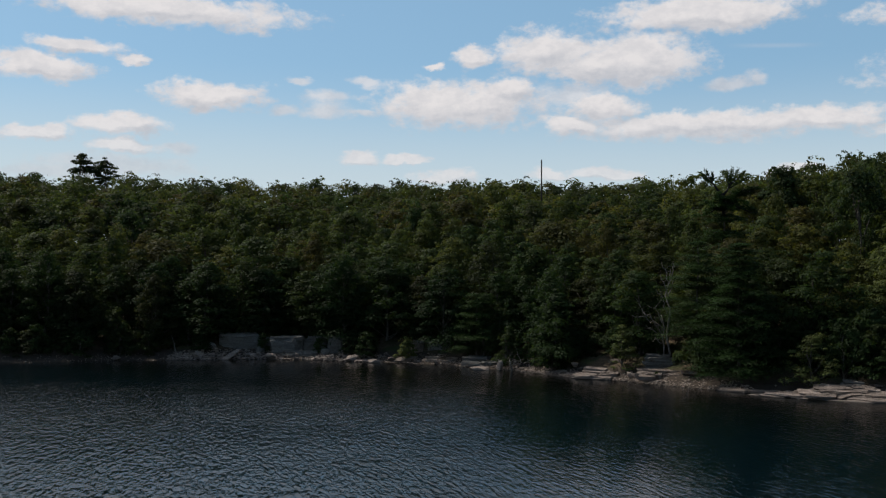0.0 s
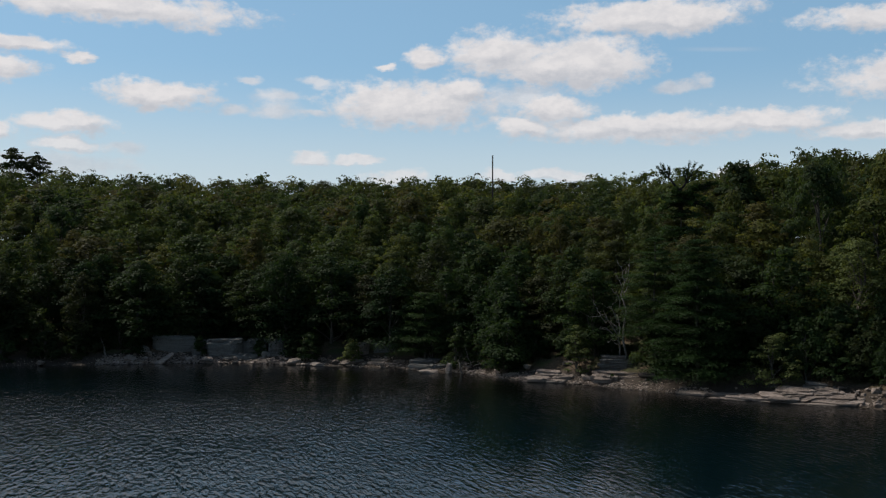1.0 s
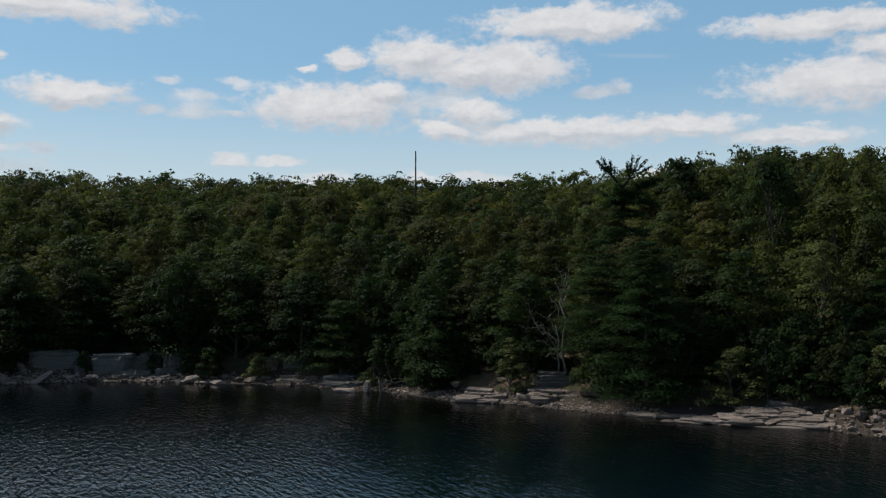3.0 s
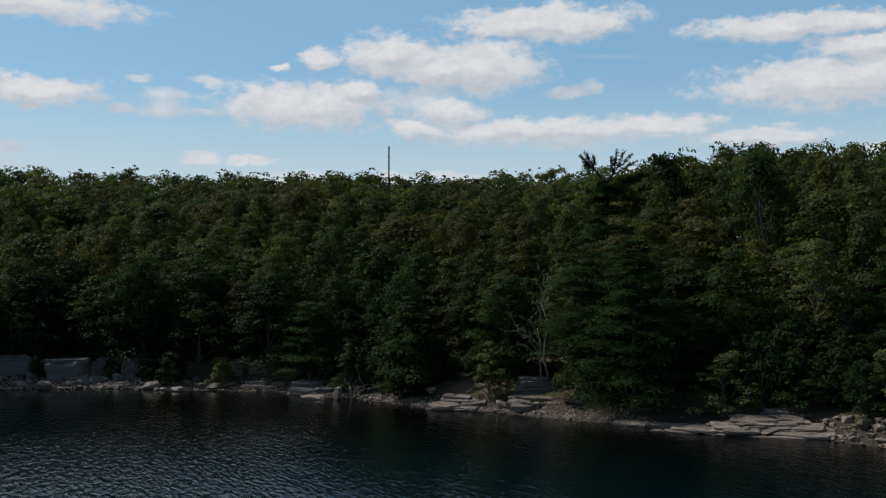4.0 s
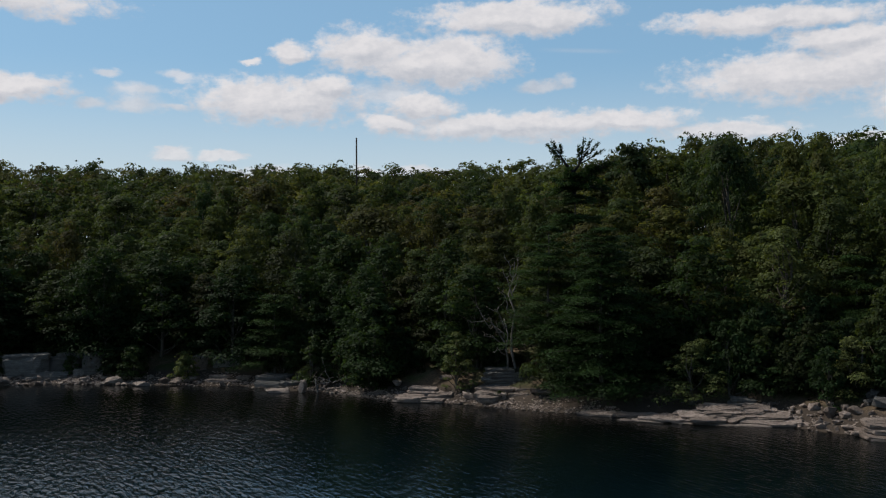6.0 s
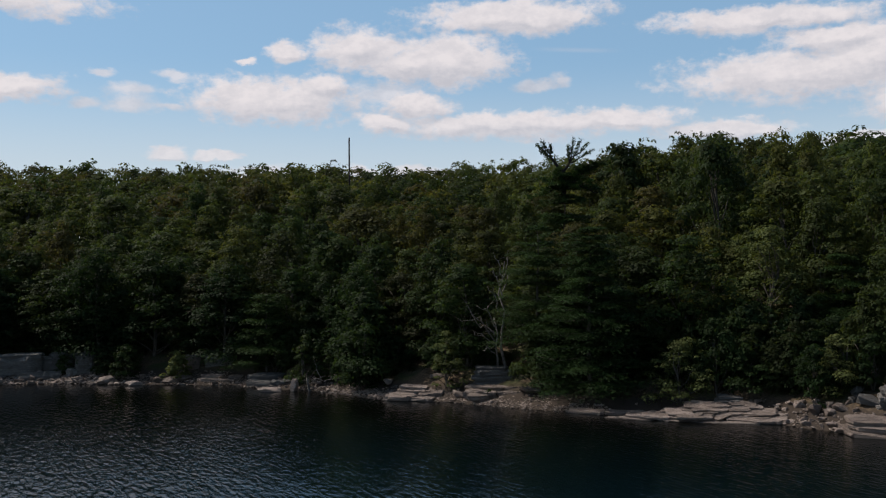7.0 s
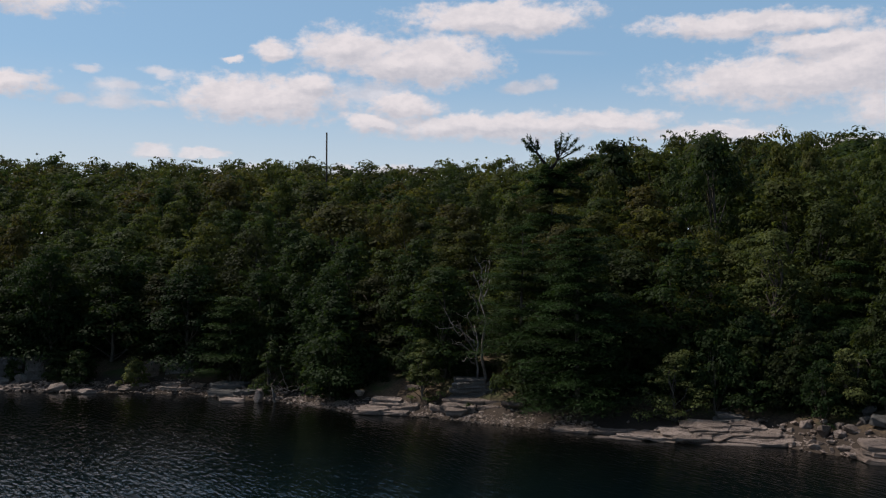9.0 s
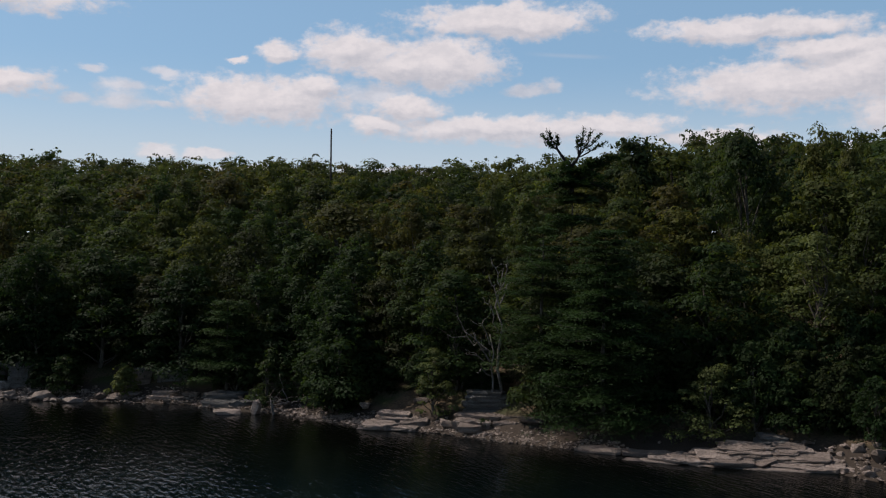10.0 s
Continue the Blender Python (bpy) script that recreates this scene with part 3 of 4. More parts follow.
def forked_pine():
    """The tall pine whose leader broke off: two side limbs went on growing."""
    rng = np.random.default_rng(91)
    bx, by = 29.0, 107.4
    base = float(land(np.array(bx), np.array(by)))
    tree = pine_tree(92, 16.2, 4.2, 4.5, 13, 70, name="forked_pine_tree", size=0.24)
    fork = np.array((0, 0, 20.2 - base))
    pieces = [tube(wander((0, 0, 13.5), fork, rng, 0.01, 4), (0.22, 0.2, 0.18, 0.17), 6)]
    pts, nrm = [], []
    # two limbs end in fans of upright, tufted branchlets
    for elbow, tips in (((-1.15, 0.3, 21.6), ((-2.3, 0.6, 22.7), (-1.9, 0.5, 23.05), (-1.2, 0.3, 22.75), (-2.05, 0.5, 22.2))),
                        ((0.5, -0.1, 21.0), ((0.4, -0.1, 22.6), (0.9, -0.3, 23.2), (1.55, -0.5, 23.1), (2.15, -0.6, 22.8), (2.6, -0.7, 22.2)))):
        elbow = np.array(elbow) - (0, 0, base)
        pieces.append(tube(wander(fork, elbow, rng, 0.04, 4, -0.1), (0.17, 0.14, 0.12, 0.09), 6))
        for tip in tips:
            limb = wander(elbow, np.array(tip) - (0, 0, base), rng, 0.05, 5, -0.08)
            pieces.append(tube(limb, np.linspace(0.07, 0.02, 5), 4))
            f = rng.uniform(0.36, 1.06, (120, 1))
            pts.append(limb[0] + (limb[-1] - limb[0]) * f + rng.normal(size=(120, 3)) * (0.095, 0.095, 0.09))
            nrm.append(unit(rng.normal(size=(120, 3))))
    for tip, plumes in (((3.7, -0.9, 21.2 - base), 14), ((2.3, -0.6, 20.9 - base), 12), ((1.1, -0.9, 20.6 - base), 10), ((-1.0, -0.6, 20.3 - base), 9), ((3.0, 0.6, 19.4 - base), 8), ((-2.2, -0.6, 19.4 - base), 7), ((1.6, -1.3, 19.6 - base), 8), ((-1.4, -1.4, 18.9 - base), 8),
                        ((3.4, -1.0, 18.3 - base), 9), ((-3.0, -0.9, 17.8 - base), 9), ((0.4, -1.8, 18.6 - base), 8)):
        limb = wander(fork - (0, 0, 0.9), tip, rng, 0.05, 5, -0.25)
        pieces.append(tube(limb, np.linspace(0.12, 0.03, 5), 5))
        for i in range(plumes):
            f = 0.3 + 0.75 * i / plumes
            c = limb[0] + (limb[-1] - limb[0]) * f + rng.normal(size=3) * (0.24, 0.24, 0.12)
            pieces.append(tube([limb[2], c], (0.03, 0.012), 4))
            plume(pts, nrm, rng, c, 0.38, 64)
    part("broken_top", mesh("broken_top", *limbs(pieces), POLE, True), tree)
    part("top_needles", mesh("top_needles", *leaf_cards(np.concatenate(pts), np.concatenate(nrm), 0.24, rng, 0.32), NEEDLES), tree)
    tree.matrix_basis = standing(bx, by)
    tagged(tree, "tall dark pine with a broken, forked top", "tree")


def snag():
    """The dead tree between the oaks, bark gone, bleached limbs still on it."""
    rng = np.random.default_rng(17)
    bx, by = 21.3, 100.2
    tree = new("dead_tree")
    part("trunk", mesh("trunk", *tube(wander((0, 0, -0.3), (0.3, 0, 10.0), rng, 0.02, 8), np.linspace(0.15, 0.03, 8), 8), DEAD, True), tree)
    part("stem", mesh("stem", *tube(wander((-0.5, -0.3, -0.3), (-0.75, -0.3, 5.2), rng, 0.02, 6), np.linspace(0.11, 0.045, 6), 7), DEAD, True), tree)
    ends = [((-0.7, -0.3, 3.2), (-3.3, -1.0, 6.6)), ((-0.7, -0.3, 3.6), (-2.2, -0.8, 4.6)), ((-0.7, -0.3, 2.9), (-2.6, -1.1, 3.9)), ((-0.7, -0.3, 4.4), (-1.7, -0.9, 6.0)),
            ((0, 0, 4.0), (0.9, -0.8, 5.9)), ((0, 0, 5.4), (-0.9, -0.5, 7.6)), ((0.1, 0, 7.0), (-0.9, -0.4, 9.5)), ((0.1, 0, 7.4), (0.9, -0.4, 9.2)), ((0.1, 0, 8.6), (-0.6, -0.3, 10.4)),
            ((-0.7, -0.3, 3.9), (-3.9, -0.6, 5.2)), ((-0.7, -0.3, 2.2), (-1.9, -1.2, 2.5)), ((0.2, 0, 8.6), (0.6, -0.2, 10.4))]
    for a, b in ends:
        main = wander(a, b, rng, 0.06, 6, 0.25)
        bits = [tube(main, np.linspace(0.065, 0.016, 6), 5)]
        for i in (2, 3, 4):
            bits.append(tube(wander(main[i], main[i] + rng.normal(size=3) * (0.45, 0.3, 0.3) + (-0.1, 0, 0.35), rng, 0.08, 4), np.linspace(0.026, 0.008, 4), 4))
        part("branch", mesh("branch", *limbs(bits), DEAD, True), tree)
    tree.matrix_basis = standing(bx, by)
    tagged(tree, "bare bleached dead tree above the stone ledge", "tree")


def conifers():
    for seed, x, y, h, r, low, whorls, cards, label in (
            (61, 26.7, 92.6, 13.4, 5.5, 0.2, 20, 110, "broad dark green pine with layered boughs by the water"),
            (62, 23.9, 97.8, 12.6, 4.1, 3.0, 11, 110, "dark green pine with layered boughs behind the ledge"),
            (63, 46.6, 90.2, 8.6, 3.8, 0.8, 9, 100, "young pine with level boughs on the bank"),
            (64, 1.2, 115.6, 8.2, 3.2, 0.8, 9, 90, "young pine with level boughs above the dark ledge")):
        tree = pine_tree(seed, h, r, low, whorls, cards)
        tree.matrix_basis = standing(x, y, seed)
        tagged(tree, label, "tree", "shore pines")


def shrub(seed, x, y, h, r, leaves, size, mat, label, low=0.25):
    bush = broad_tree(seed, h, r, low, 40, leaves, size, 0.6, mat, "shrub")
    bush.matrix_basis = standing(x, y, 0, 1, 1, 0.05)
    tagged(bush, label, "shrub", "bank shrubs")


def shrubs():
    shrub(71, 32.2, 88.0, 4.6, 2.3, 5000, 0.13, BRIGHT, "pale green leafy shrub leaning from the bank")
    shrub(72, 41.9, 83.4, 4.2, 2.0, 5000, 0.125, BRIGHT, "yellow-green leafy shrub among the boulders")
    shrub(73, 16.7, 101.0, 5.0, 1.5, 3200, 0.14, BRIGHT, "slender pale green sapling beside the ledge")
    shrub(74, -7.6, 118.6, 2.7, 1.4, 1800, 0.19, BRIGHT, "small round green shrub among the stones")
    shrub(75, 5.0, 111.2, 4.6, 1.6, 2160, 0.2, GREEN_SHADED, "dark green shrub behind the driftwood")
    shrub(76, 9.8, 106.2, 3.0, 1.8, 2160, 0.2, GREEN_SHADED, "low dark shrub over the shingle")
    shrub(77, -12.8, 120.6, 3.4, 1.9, 2340, 0.21, GREEN_SHADED, "dense green shrub beside the rock wall")
    shrub(78, -15.2, 121.8, 2.6, 1.3, 1620, 0.2, GREEN_SHADED, "dark green shrub against the rock wall")
    shrub(79, -34.4, 122.2, 2.8, 1.3, 1800, 0.18, GREEN_SHADED, "dark shrub at the foot of the rock wall")
    shrub(93, -26.7, 123.0, 2.4, 0.9, 1300, 0.17, GREEN_SHADED, "dark shrub in a gap of the rock wall")
    shrub(94, -19.4, 123.2, 2.0, 0.9, 1200, 0.17, GREEN_SHADED, "low dark shrub in a gap of the rock wall")
    shrub(80, 36.8, 87.0, 3.4, 1.8, 2160, 0.2, GREEN_SHADED, "dark leafy shrub above the rock shelf")
    shrub(81, 19.6, 97.3, 0.7, 0.4, 600, 0.1, GREEN_SHADED, "small shrub growing from a ledge crack")
    shrub(82, 24.0, 96.4, 0.9, 0.6, 720, 0.13, GREEN_SHADED, "small shrub growing from a ledge crack")
    pale = broad_tree(83, 11.4, 3.3, 2.4, 46, 4600, 0.18, 0.7, BRIGHT)
    pale.matrix_basis = standing(41.2, 91.5)
    tagged(pale, "yellow-green broadleaf tree lit from above", "tree", "woodland trees")
    maple = broad_tree(84, 8.6, 3.3, 0.8, 64, 8000, 0.23, 0.6, GREEN_SHADED)
    maple.matrix_basis = standing(10.2, 107.2)
    tagged(maple, "low spreading broadleaf tree above the shingle", "tree", "woodland trees")
    for seed, x, y, top, r in ((111, -82.2, 197.5, 36.9, 2.3), (112, -78.2, 199.2, 36.3, 2.1)):
        h = top - float(land(np.array(x), np.array(y)))
        high = broad_tree(seed, h, r * 1.15, h - 5.6, 40, 3400, 0.3, 0.8, OAK)
        high.matrix_basis = standing(x, y)
        tagged(high, "tall tree whose round crown rises above the ridge", "tree", "woodland trees")
    # undergrowth along the bank
    kinds = [broad_tree(85 + i, 3.2, 1.7, 0.2, 34, 3400, 0.135, 0.6, GREEN_SHADED, "shrub") for i in range(3)]
    for ob in kinds:
        tagged(ob, "dark green undergrowth at the edge of the wood", "shrub", "bank shrubs")
    rng = np.random.default_rng(29)
    for i in range(22):
        # a thicket fills the bank behind the big shelf
        plant(kinds, rng, 33.5 + 0.55 * i + rng.normal() * 0.4, 90.4 - 0.22 * i + rng.uniform(-1.6, 2.4), rng.uniform(0.9, 1.3), None, rng.uniform(1.0, 1.4))
    rng = np.random.default_rng(23)
    for x0 in np.arange(-72, 52, 1.9):
        y0 = float(np.interp(x0, SHORE[:, 0], SHORE[:, 1]))
        x, y = float(x0 + rng.normal() * 0.5), float(y0 + rng.uniform(4.6, 9.5))
        if x < -36.5:
            y -= 3.0
        if -35 < x < -15 or -9 < x < -1 or 17 < x < 23.5:
            y += 4.0
        if x > 34:
            y += 3.6
        plant(kinds, rng, x, y, rng.uniform(0.75, 1.3), None, rng.uniform(0.8, 1.3))


def mast():
    x, y = 12.1, 161.5
    base = float(land(np.array(x), np.array(y)))
    ob = new("mast", mesh("mast", *tube([(0, 0, -1), (0, 0, (30.8 - base) * 0.5), (0, 0, 30.8 - base)], (0.15, 0.13, 0.11), 10), POLE, True))
    ob.matrix_basis = Matrix.Translation((x, y, base))
    tagged(ob, "tall slender dark mast rising above the treetops", "mast")


forked_pine()
snag()
conifers()
shrubs()
mast()


# ---- shore rocks ----
def hull_rock(rng, size, points=18, box=0.5):
    """An angular broken stone: the hull of random points in a rounded box, split and roughened."""
    bm = bmesh.new()
    p = rng.normal(size=(points, 3))
    ball = unit(p)
    cube = p / np.abs(p).max(axis=1, keepdims=True)
    for q in (ball * (1 - box) + cube * box) * rng.uniform(0.86, 1.0, (points, 1)):
        bm.verts.new(Vector(q) * 0.5)
    done = bmesh.ops.convex_hull(bm, input=bm.verts)
    bmesh.ops.delete(bm, geom=list({g for key in ("geom_interior", "geom_unused") for g in done[key] if isinstance(g, bmesh.types.BMVert)}), context="VERTS")
    for v in bm.verts:
        v.co = Vector((v.co.x * size[0], v.co.y * size[1], v.co.z * size[2]))
    return bm


def to_mesh(name, bm, mat):
    me = bpy.data.meshes.new(name)
    bmesh.ops.recalc_face_normals(bm, faces=bm.faces)
    bm.to_mesh(me)
    bm.free()
    me.materials.append(mat)
    return me


def boulder(seed, x, y, z, size, turn=0.0, tilt=(0, 0), mat=None, label="angular pale sandstone boulder at the waterline", box=0.72):
    rng = np.random.default_rng(seed)
    bm = hull_rock(rng, size, 17, box)
    bmesh.ops.bevel(bm, geom=list(bm.edges), offset=0.025 * min(size), segments=1, affect="EDGES")
    ob = new("boulder", to_mesh("boulder", bm, mat or STONE))
    z = max(z, float(land(np.array(x), np.array(y))) - 0.1 * size[2])
    ob.matrix_basis = pose(x, y, z + size[2] * 0.36, tilt[0], tilt[1], turn)
    return tagged(ob, label, "boulder", "shore boulders")


def slab(rng, lx, ly, h, power=0.4, corners=9, rough=1.0):
    """One bed of rock: a plate with a broken, angular outline, an undercut foot and an uneven top."""
    a = np.sort((np.arange(corners) + rng.uniform(-0.38, 0.38, corners)) * 2 * math.pi / corners)
    c, s = np.cos(a), np.sin(a)
    far = rng.uniform(0.82, 1.08, corners)
    px, py = np.sign(c) * np.abs(c) ** power * lx / 2 * far, np.sign(s) * np.abs(s) ** power * ly / 2 * far
    f = np.arange(3) / 3
    ox = (px[:, None] + (np.roll(px, -1) - px)[:, None] * f).ravel()
    oy = (py[:, None] + (np.roll(py, -1) - py)[:, None] * f).ravel()
    n = len(ox)
    wear = 1 + rng.normal(size=n) * 0.03
    ox, oy = ox * wear, oy * wear
    rings = []
    for k, z, w in ((0.94, 0.0, 0.0), (0.97, 0.3, 0.015), (1.0, 0.55, 0.02), (0.99, 0.9, 0.015), (0.965, 1.0, 0.015), (0.62, 1.03, 0.05), (0.28, 1.04, 0.05)):
        jog = 1 + rng.normal(size=n) * w * rough
        rings.append(np.stack([ox * k * jog, oy * k * jog, h * z + rng.normal(size=n) * h * (0.07 if z > 0.9 else 0.03) * rough ** 0.5], -1))
    v = np.concatenate([*rings, [[0, 0, h * 1.04]], [[0, 0, 0]]])
    f = []
    for r in range(len(rings) - 1):
        for i in range(n):
            j = (i + 1) % n
            f.append((r * n + i, r * n + j, (r + 1) * n + j, (r + 1) * n + i))
    top = (len(rings) - 1) * n
    for i in range(n):
        j = (i + 1) % n
        f.append((top + i, top + j, len(v) - 2))
        f.append((j, i, len(v) - 1))
    return v, f


def ledge(seed, label, mat, beds, rough=1.0):
    """A bedded outcrop. Each bed: x, y, foot height, length, depth, thickness, turn, tip along, tip across."""
    rng = np.random.default_rng(seed)
    ob = new("rock_ledge")
    x0, y0, z0 = beds[0][:3]
    ob.matrix_basis = Matrix.Translation((x0, y0, z0))
    for x, y, z, lx, ly, h, turn, tip, lean in beds:
        one = part("rock_slab", mesh("rock_slab", *slab(rng, lx, ly, h, rough=rough), mat), ob)
        one.matrix_basis = pose(x - x0, y - y0, z - z0, lean, tip, turn + rng.normal() * 4)
    return tagged(ob, label, "rock ledge")


ALONG = -33.0     # how the beds of the right-hand shore strike, in degrees


def ledges():
    # the grey wall above the rubble
    for seed, x, y, z, lx, h, label in ((101, -30.3, 124.6, 1.2, 6.3, 1.9, "long grey rock wall block above the rubble"),
                                        (102, -23.9, 124.2, 0.8, 5.0, 2.0, "cracked grey rock wall block above the rubble"),
                                        (103, -19.7, 124.7, 0.8, 3.6, 1.95, "dark grey rock wall block set back"),
                                        (104, -17.2, 123.7, 0.8, 2.5, 1.9, "square grey rock wall block above the rubble")):
        rng = np.random.default_rng(seed + 900)
        beds, foot = [(x, y, z - 0.6, lx * 1.02, 2.6, 0.62, 2, 0, 0)], z
        for share in ((0.78, 0.22) if lx > 3 else (1.0,)):
            beds.append((x + rng.normal() * 0.2, y + rng.normal() * 0.25, foot, lx * rng.uniform(0.86, 1.0), 2.5, h * share, 2 + rng.normal() * 4, rng.normal() * 1.6, rng.normal() * 2))
            foot += h * share * 0.97
        ledge(seed, label, CLIFF, beds, 2.2)
    ledge(105, "low grey bedded slab below the rock wall", CLIFF, [(-21.8, 122.6, 0.1, 4.8, 1.6, 0.5, 0, 0, 0), (-21.4, 122.8, 0.55, 4.2, 1.5, 0.4, 1, 1, 0)])
    ledge(106, "pale squared block resting on darker stone", STONE, [(-6.4, 120.6, 0.7, 1.9, 1.5, 0.95, 4, 0, 0), (-6.3, 120.5, 1.62, 1.8, 1.5, 0.8, -3, 2, 0)])
    ledge(107, "dark grey ledge face under the trees", CLIFF, [(-3.6, 120.9, 0.5, 3.0, 2.0, 1.0, -2, 0, 0), (-3.5, 121.0, 1.45, 3.1, 2.0, 0.9, -4, 1, 0)])
    ledge(108, "stepped pale sandstone slabs above the water", STONE, [(-3.4, 117.6, 0.1, 3.9, 2.6, 0.4, -8, 1, 3), (-4.0, 118.3, 0.45, 2.4, 1.6, 0.35, -4, -2, 4), (-1.7, 117.3, 0.4, 1.5, 1.6, 0.34, -20, 3, 4),
                                                                       (-2.6, 119.0, 0.72, 3.0, 1.5, 0.3, -10, 1, 2)])
    ledge(109, "low dark damp ledge at the water's edge", CLIFF, [(1.6, 113.0, 0.05, 4.4, 2.6, 0.6, -38, 0, 2), (1.2, 114.0, 0.55, 3.6, 2.4, 0.55, -34, 0, 2)])
    ledge(110, "layered pale sandstone shelf reaching the water", STONE, [(13.6, 100.6, -0.1, 4.9, 2.7, 0.42, -24, 0, 4), (12.6, 100.4, 0.1, 2.6, 1.9, 0.35, -30, 2, 5), (15.3, 100.5, 0.2, 2.4, 1.9, 0.4, -18, -5, 5),
                                                                          (14.0, 101.6, 0.45, 3.0, 1.7, 0.3, -20, 2, 4), (13.9, 101.9, 0.78, 2.7, 1.4, 0.22, -16, 3, 3)])
    # the tall bedded outcrop and the broken ledges below it
    ledge(111, "tall thin-bedded grey outcrop above the shingle", CLIFF, [(20.4, 100.3, 0.6, 3.6, 2.4, 0.75, -10, 0, 0), (20.5, 100.4, 1.3, 3.3, 2.3, 0.3, -9, 1, 0), (20.4, 100.35, 1.58, 3.5, 2.3, 0.26, -11, 0, 1),
                                                                          (20.5, 100.4, 1.82, 3.2, 2.2, 0.3, -10, 1, 0), (20.6, 100.35, 2.1, 3.3, 2.2, 0.24, -8, 0, 0), (20.4, 100.5, 2.32, 2.9, 2.1, 0.3, -10, 1, 0)])
    ledge(112, "broken sandstone ledges with dark cracks", STONE, [(19.0, 97.9, 0.3, 2.7, 1.7, 0.62, -20, 1, 3), (21.4, 97.3, 0.35, 2.2, 1.6, 0.55, -26, -2, 4), (19.6, 98.7, 0.9, 3.4, 1.6, 0.3, -18, 1, 2),
                                                                  (23.4, 96.4, 0.35, 2.0, 1.5, 0.5, -28, 2, 3), (22.6, 97.6, 0.88, 3.2, 1.5, 0.32, -22, -1, 2), (25.4, 95.2, 0.4, 2.3, 1.4, 0.42, -32, 1, 3)])
    ledge(113, "low flat sandstone shelf along the waterline", STONE, [(25.4, 89.9, -0.12, 3.2, 1.3, 0.36, ALONG - 4, 0, 4), (28.0, 88.0, -0.12, 3.4, 1.4, 0.4, ALONG, 0, 4), (30.2, 86.5, -0.08, 2.6, 1.4, 0.42, ALONG + 2, 1, 4)])
    # the big pale shelf
    shelf = [(33.6, 84.5, -0.15, 9.0, 3.0, 0.34, -22, 0, 6)]
    rng = np.random.default_rng(55)
    for i in range(76):
        # beds step back up the bank, each broken off at its own place
        level = i / 75
        u = rng.uniform(-4.2, 4.2) * (1 - 0.55 * level)
        x, y = 33.7 + 0.6 * level + u * 0.93, 83.6 + 1.9 * level - u * 0.37
        shelf.append((x, y, 0.02 + 0.86 * level + rng.uniform(-0.06, 0.06), rng.uniform(1.0, 3.0) * (1 - 0.25 * level), rng.uniform(0.9, 1.8), rng.uniform(0.07, 0.16),
                      -22 + rng.normal() * 12, rng.normal() * 3.5, 9 + rng.normal() * 4))
    shelf += [(37.2, 82.5, 0.0, 2.6, 1.6, 0.3, -34, 2, 5), (36.0, 82.5, -0.08, 2.0, 1.2, 0.34, -16, -4, 8), (30.2, 85.0, -0.12, 1.8, 0.9, 0.26, -18, 3, 5), (31.6, 86.5, 0.25, 3.4, 1.8, 0.26, -30, 0, 4)]
    for i in range(12):
        # its long low tail
        f = i / 11
        shelf.append((31.6 - 4.0 * f + rng.normal() * 0.2, 84.9 + 1.7 * f + rng.normal() * 0.35, -0.06 + 0.3 * rng.uniform() * (1 - 0.6 * f), rng.uniform(1.4, 2.8), rng.uniform(0.7, 1.2), rng.uniform(0.12, 0.22), -22 + rng.normal() * 8, rng.normal() * 2, 5 + rng.normal() * 3))
    ledge(114, "large pale layered sandstone shelf sloping into the water", STONE, shelf)
    ledge(115, "grey block resting on the pale shelf", CLIFF, [(35.0, 86.0, 0.7, 2.4, 1.5, 0.3, -16, 2, 4), (34.8, 86.1, 0.98, 2.1, 1.5, 0.24, -24, -2, 5), (35.1, 86.2, 1.2, 1.9, 1.3, 0.26, -12, 4, 4)])
    ledge(116, "tilted thin-bedded sandstone slab in the shallows", STONE, [(40.6, 75.9, -0.2, 5.2, 2.6, 0.5, -30, 3, 9), (40.8, 76.2, 0.25, 5.0, 2.4, 0.42, -28, 3, 9), (40.7, 76.6, 0.62, 4.7, 2.1, 0.34, -26, 3, 8)])
    ledge(117, "massive dark overhanging rock block on the bank", CLIFF, [(44.6, 79.4, 0.8, 4.0, 2.6, 0.8, -20, -4, 4), (44.7, 79.3, 1.5, 4.4, 2.8, 0.7, -18, -4, 4), (44.8, 79.4, 2.1, 4.0, 2.6, 0.55, -20, -3, 3)])


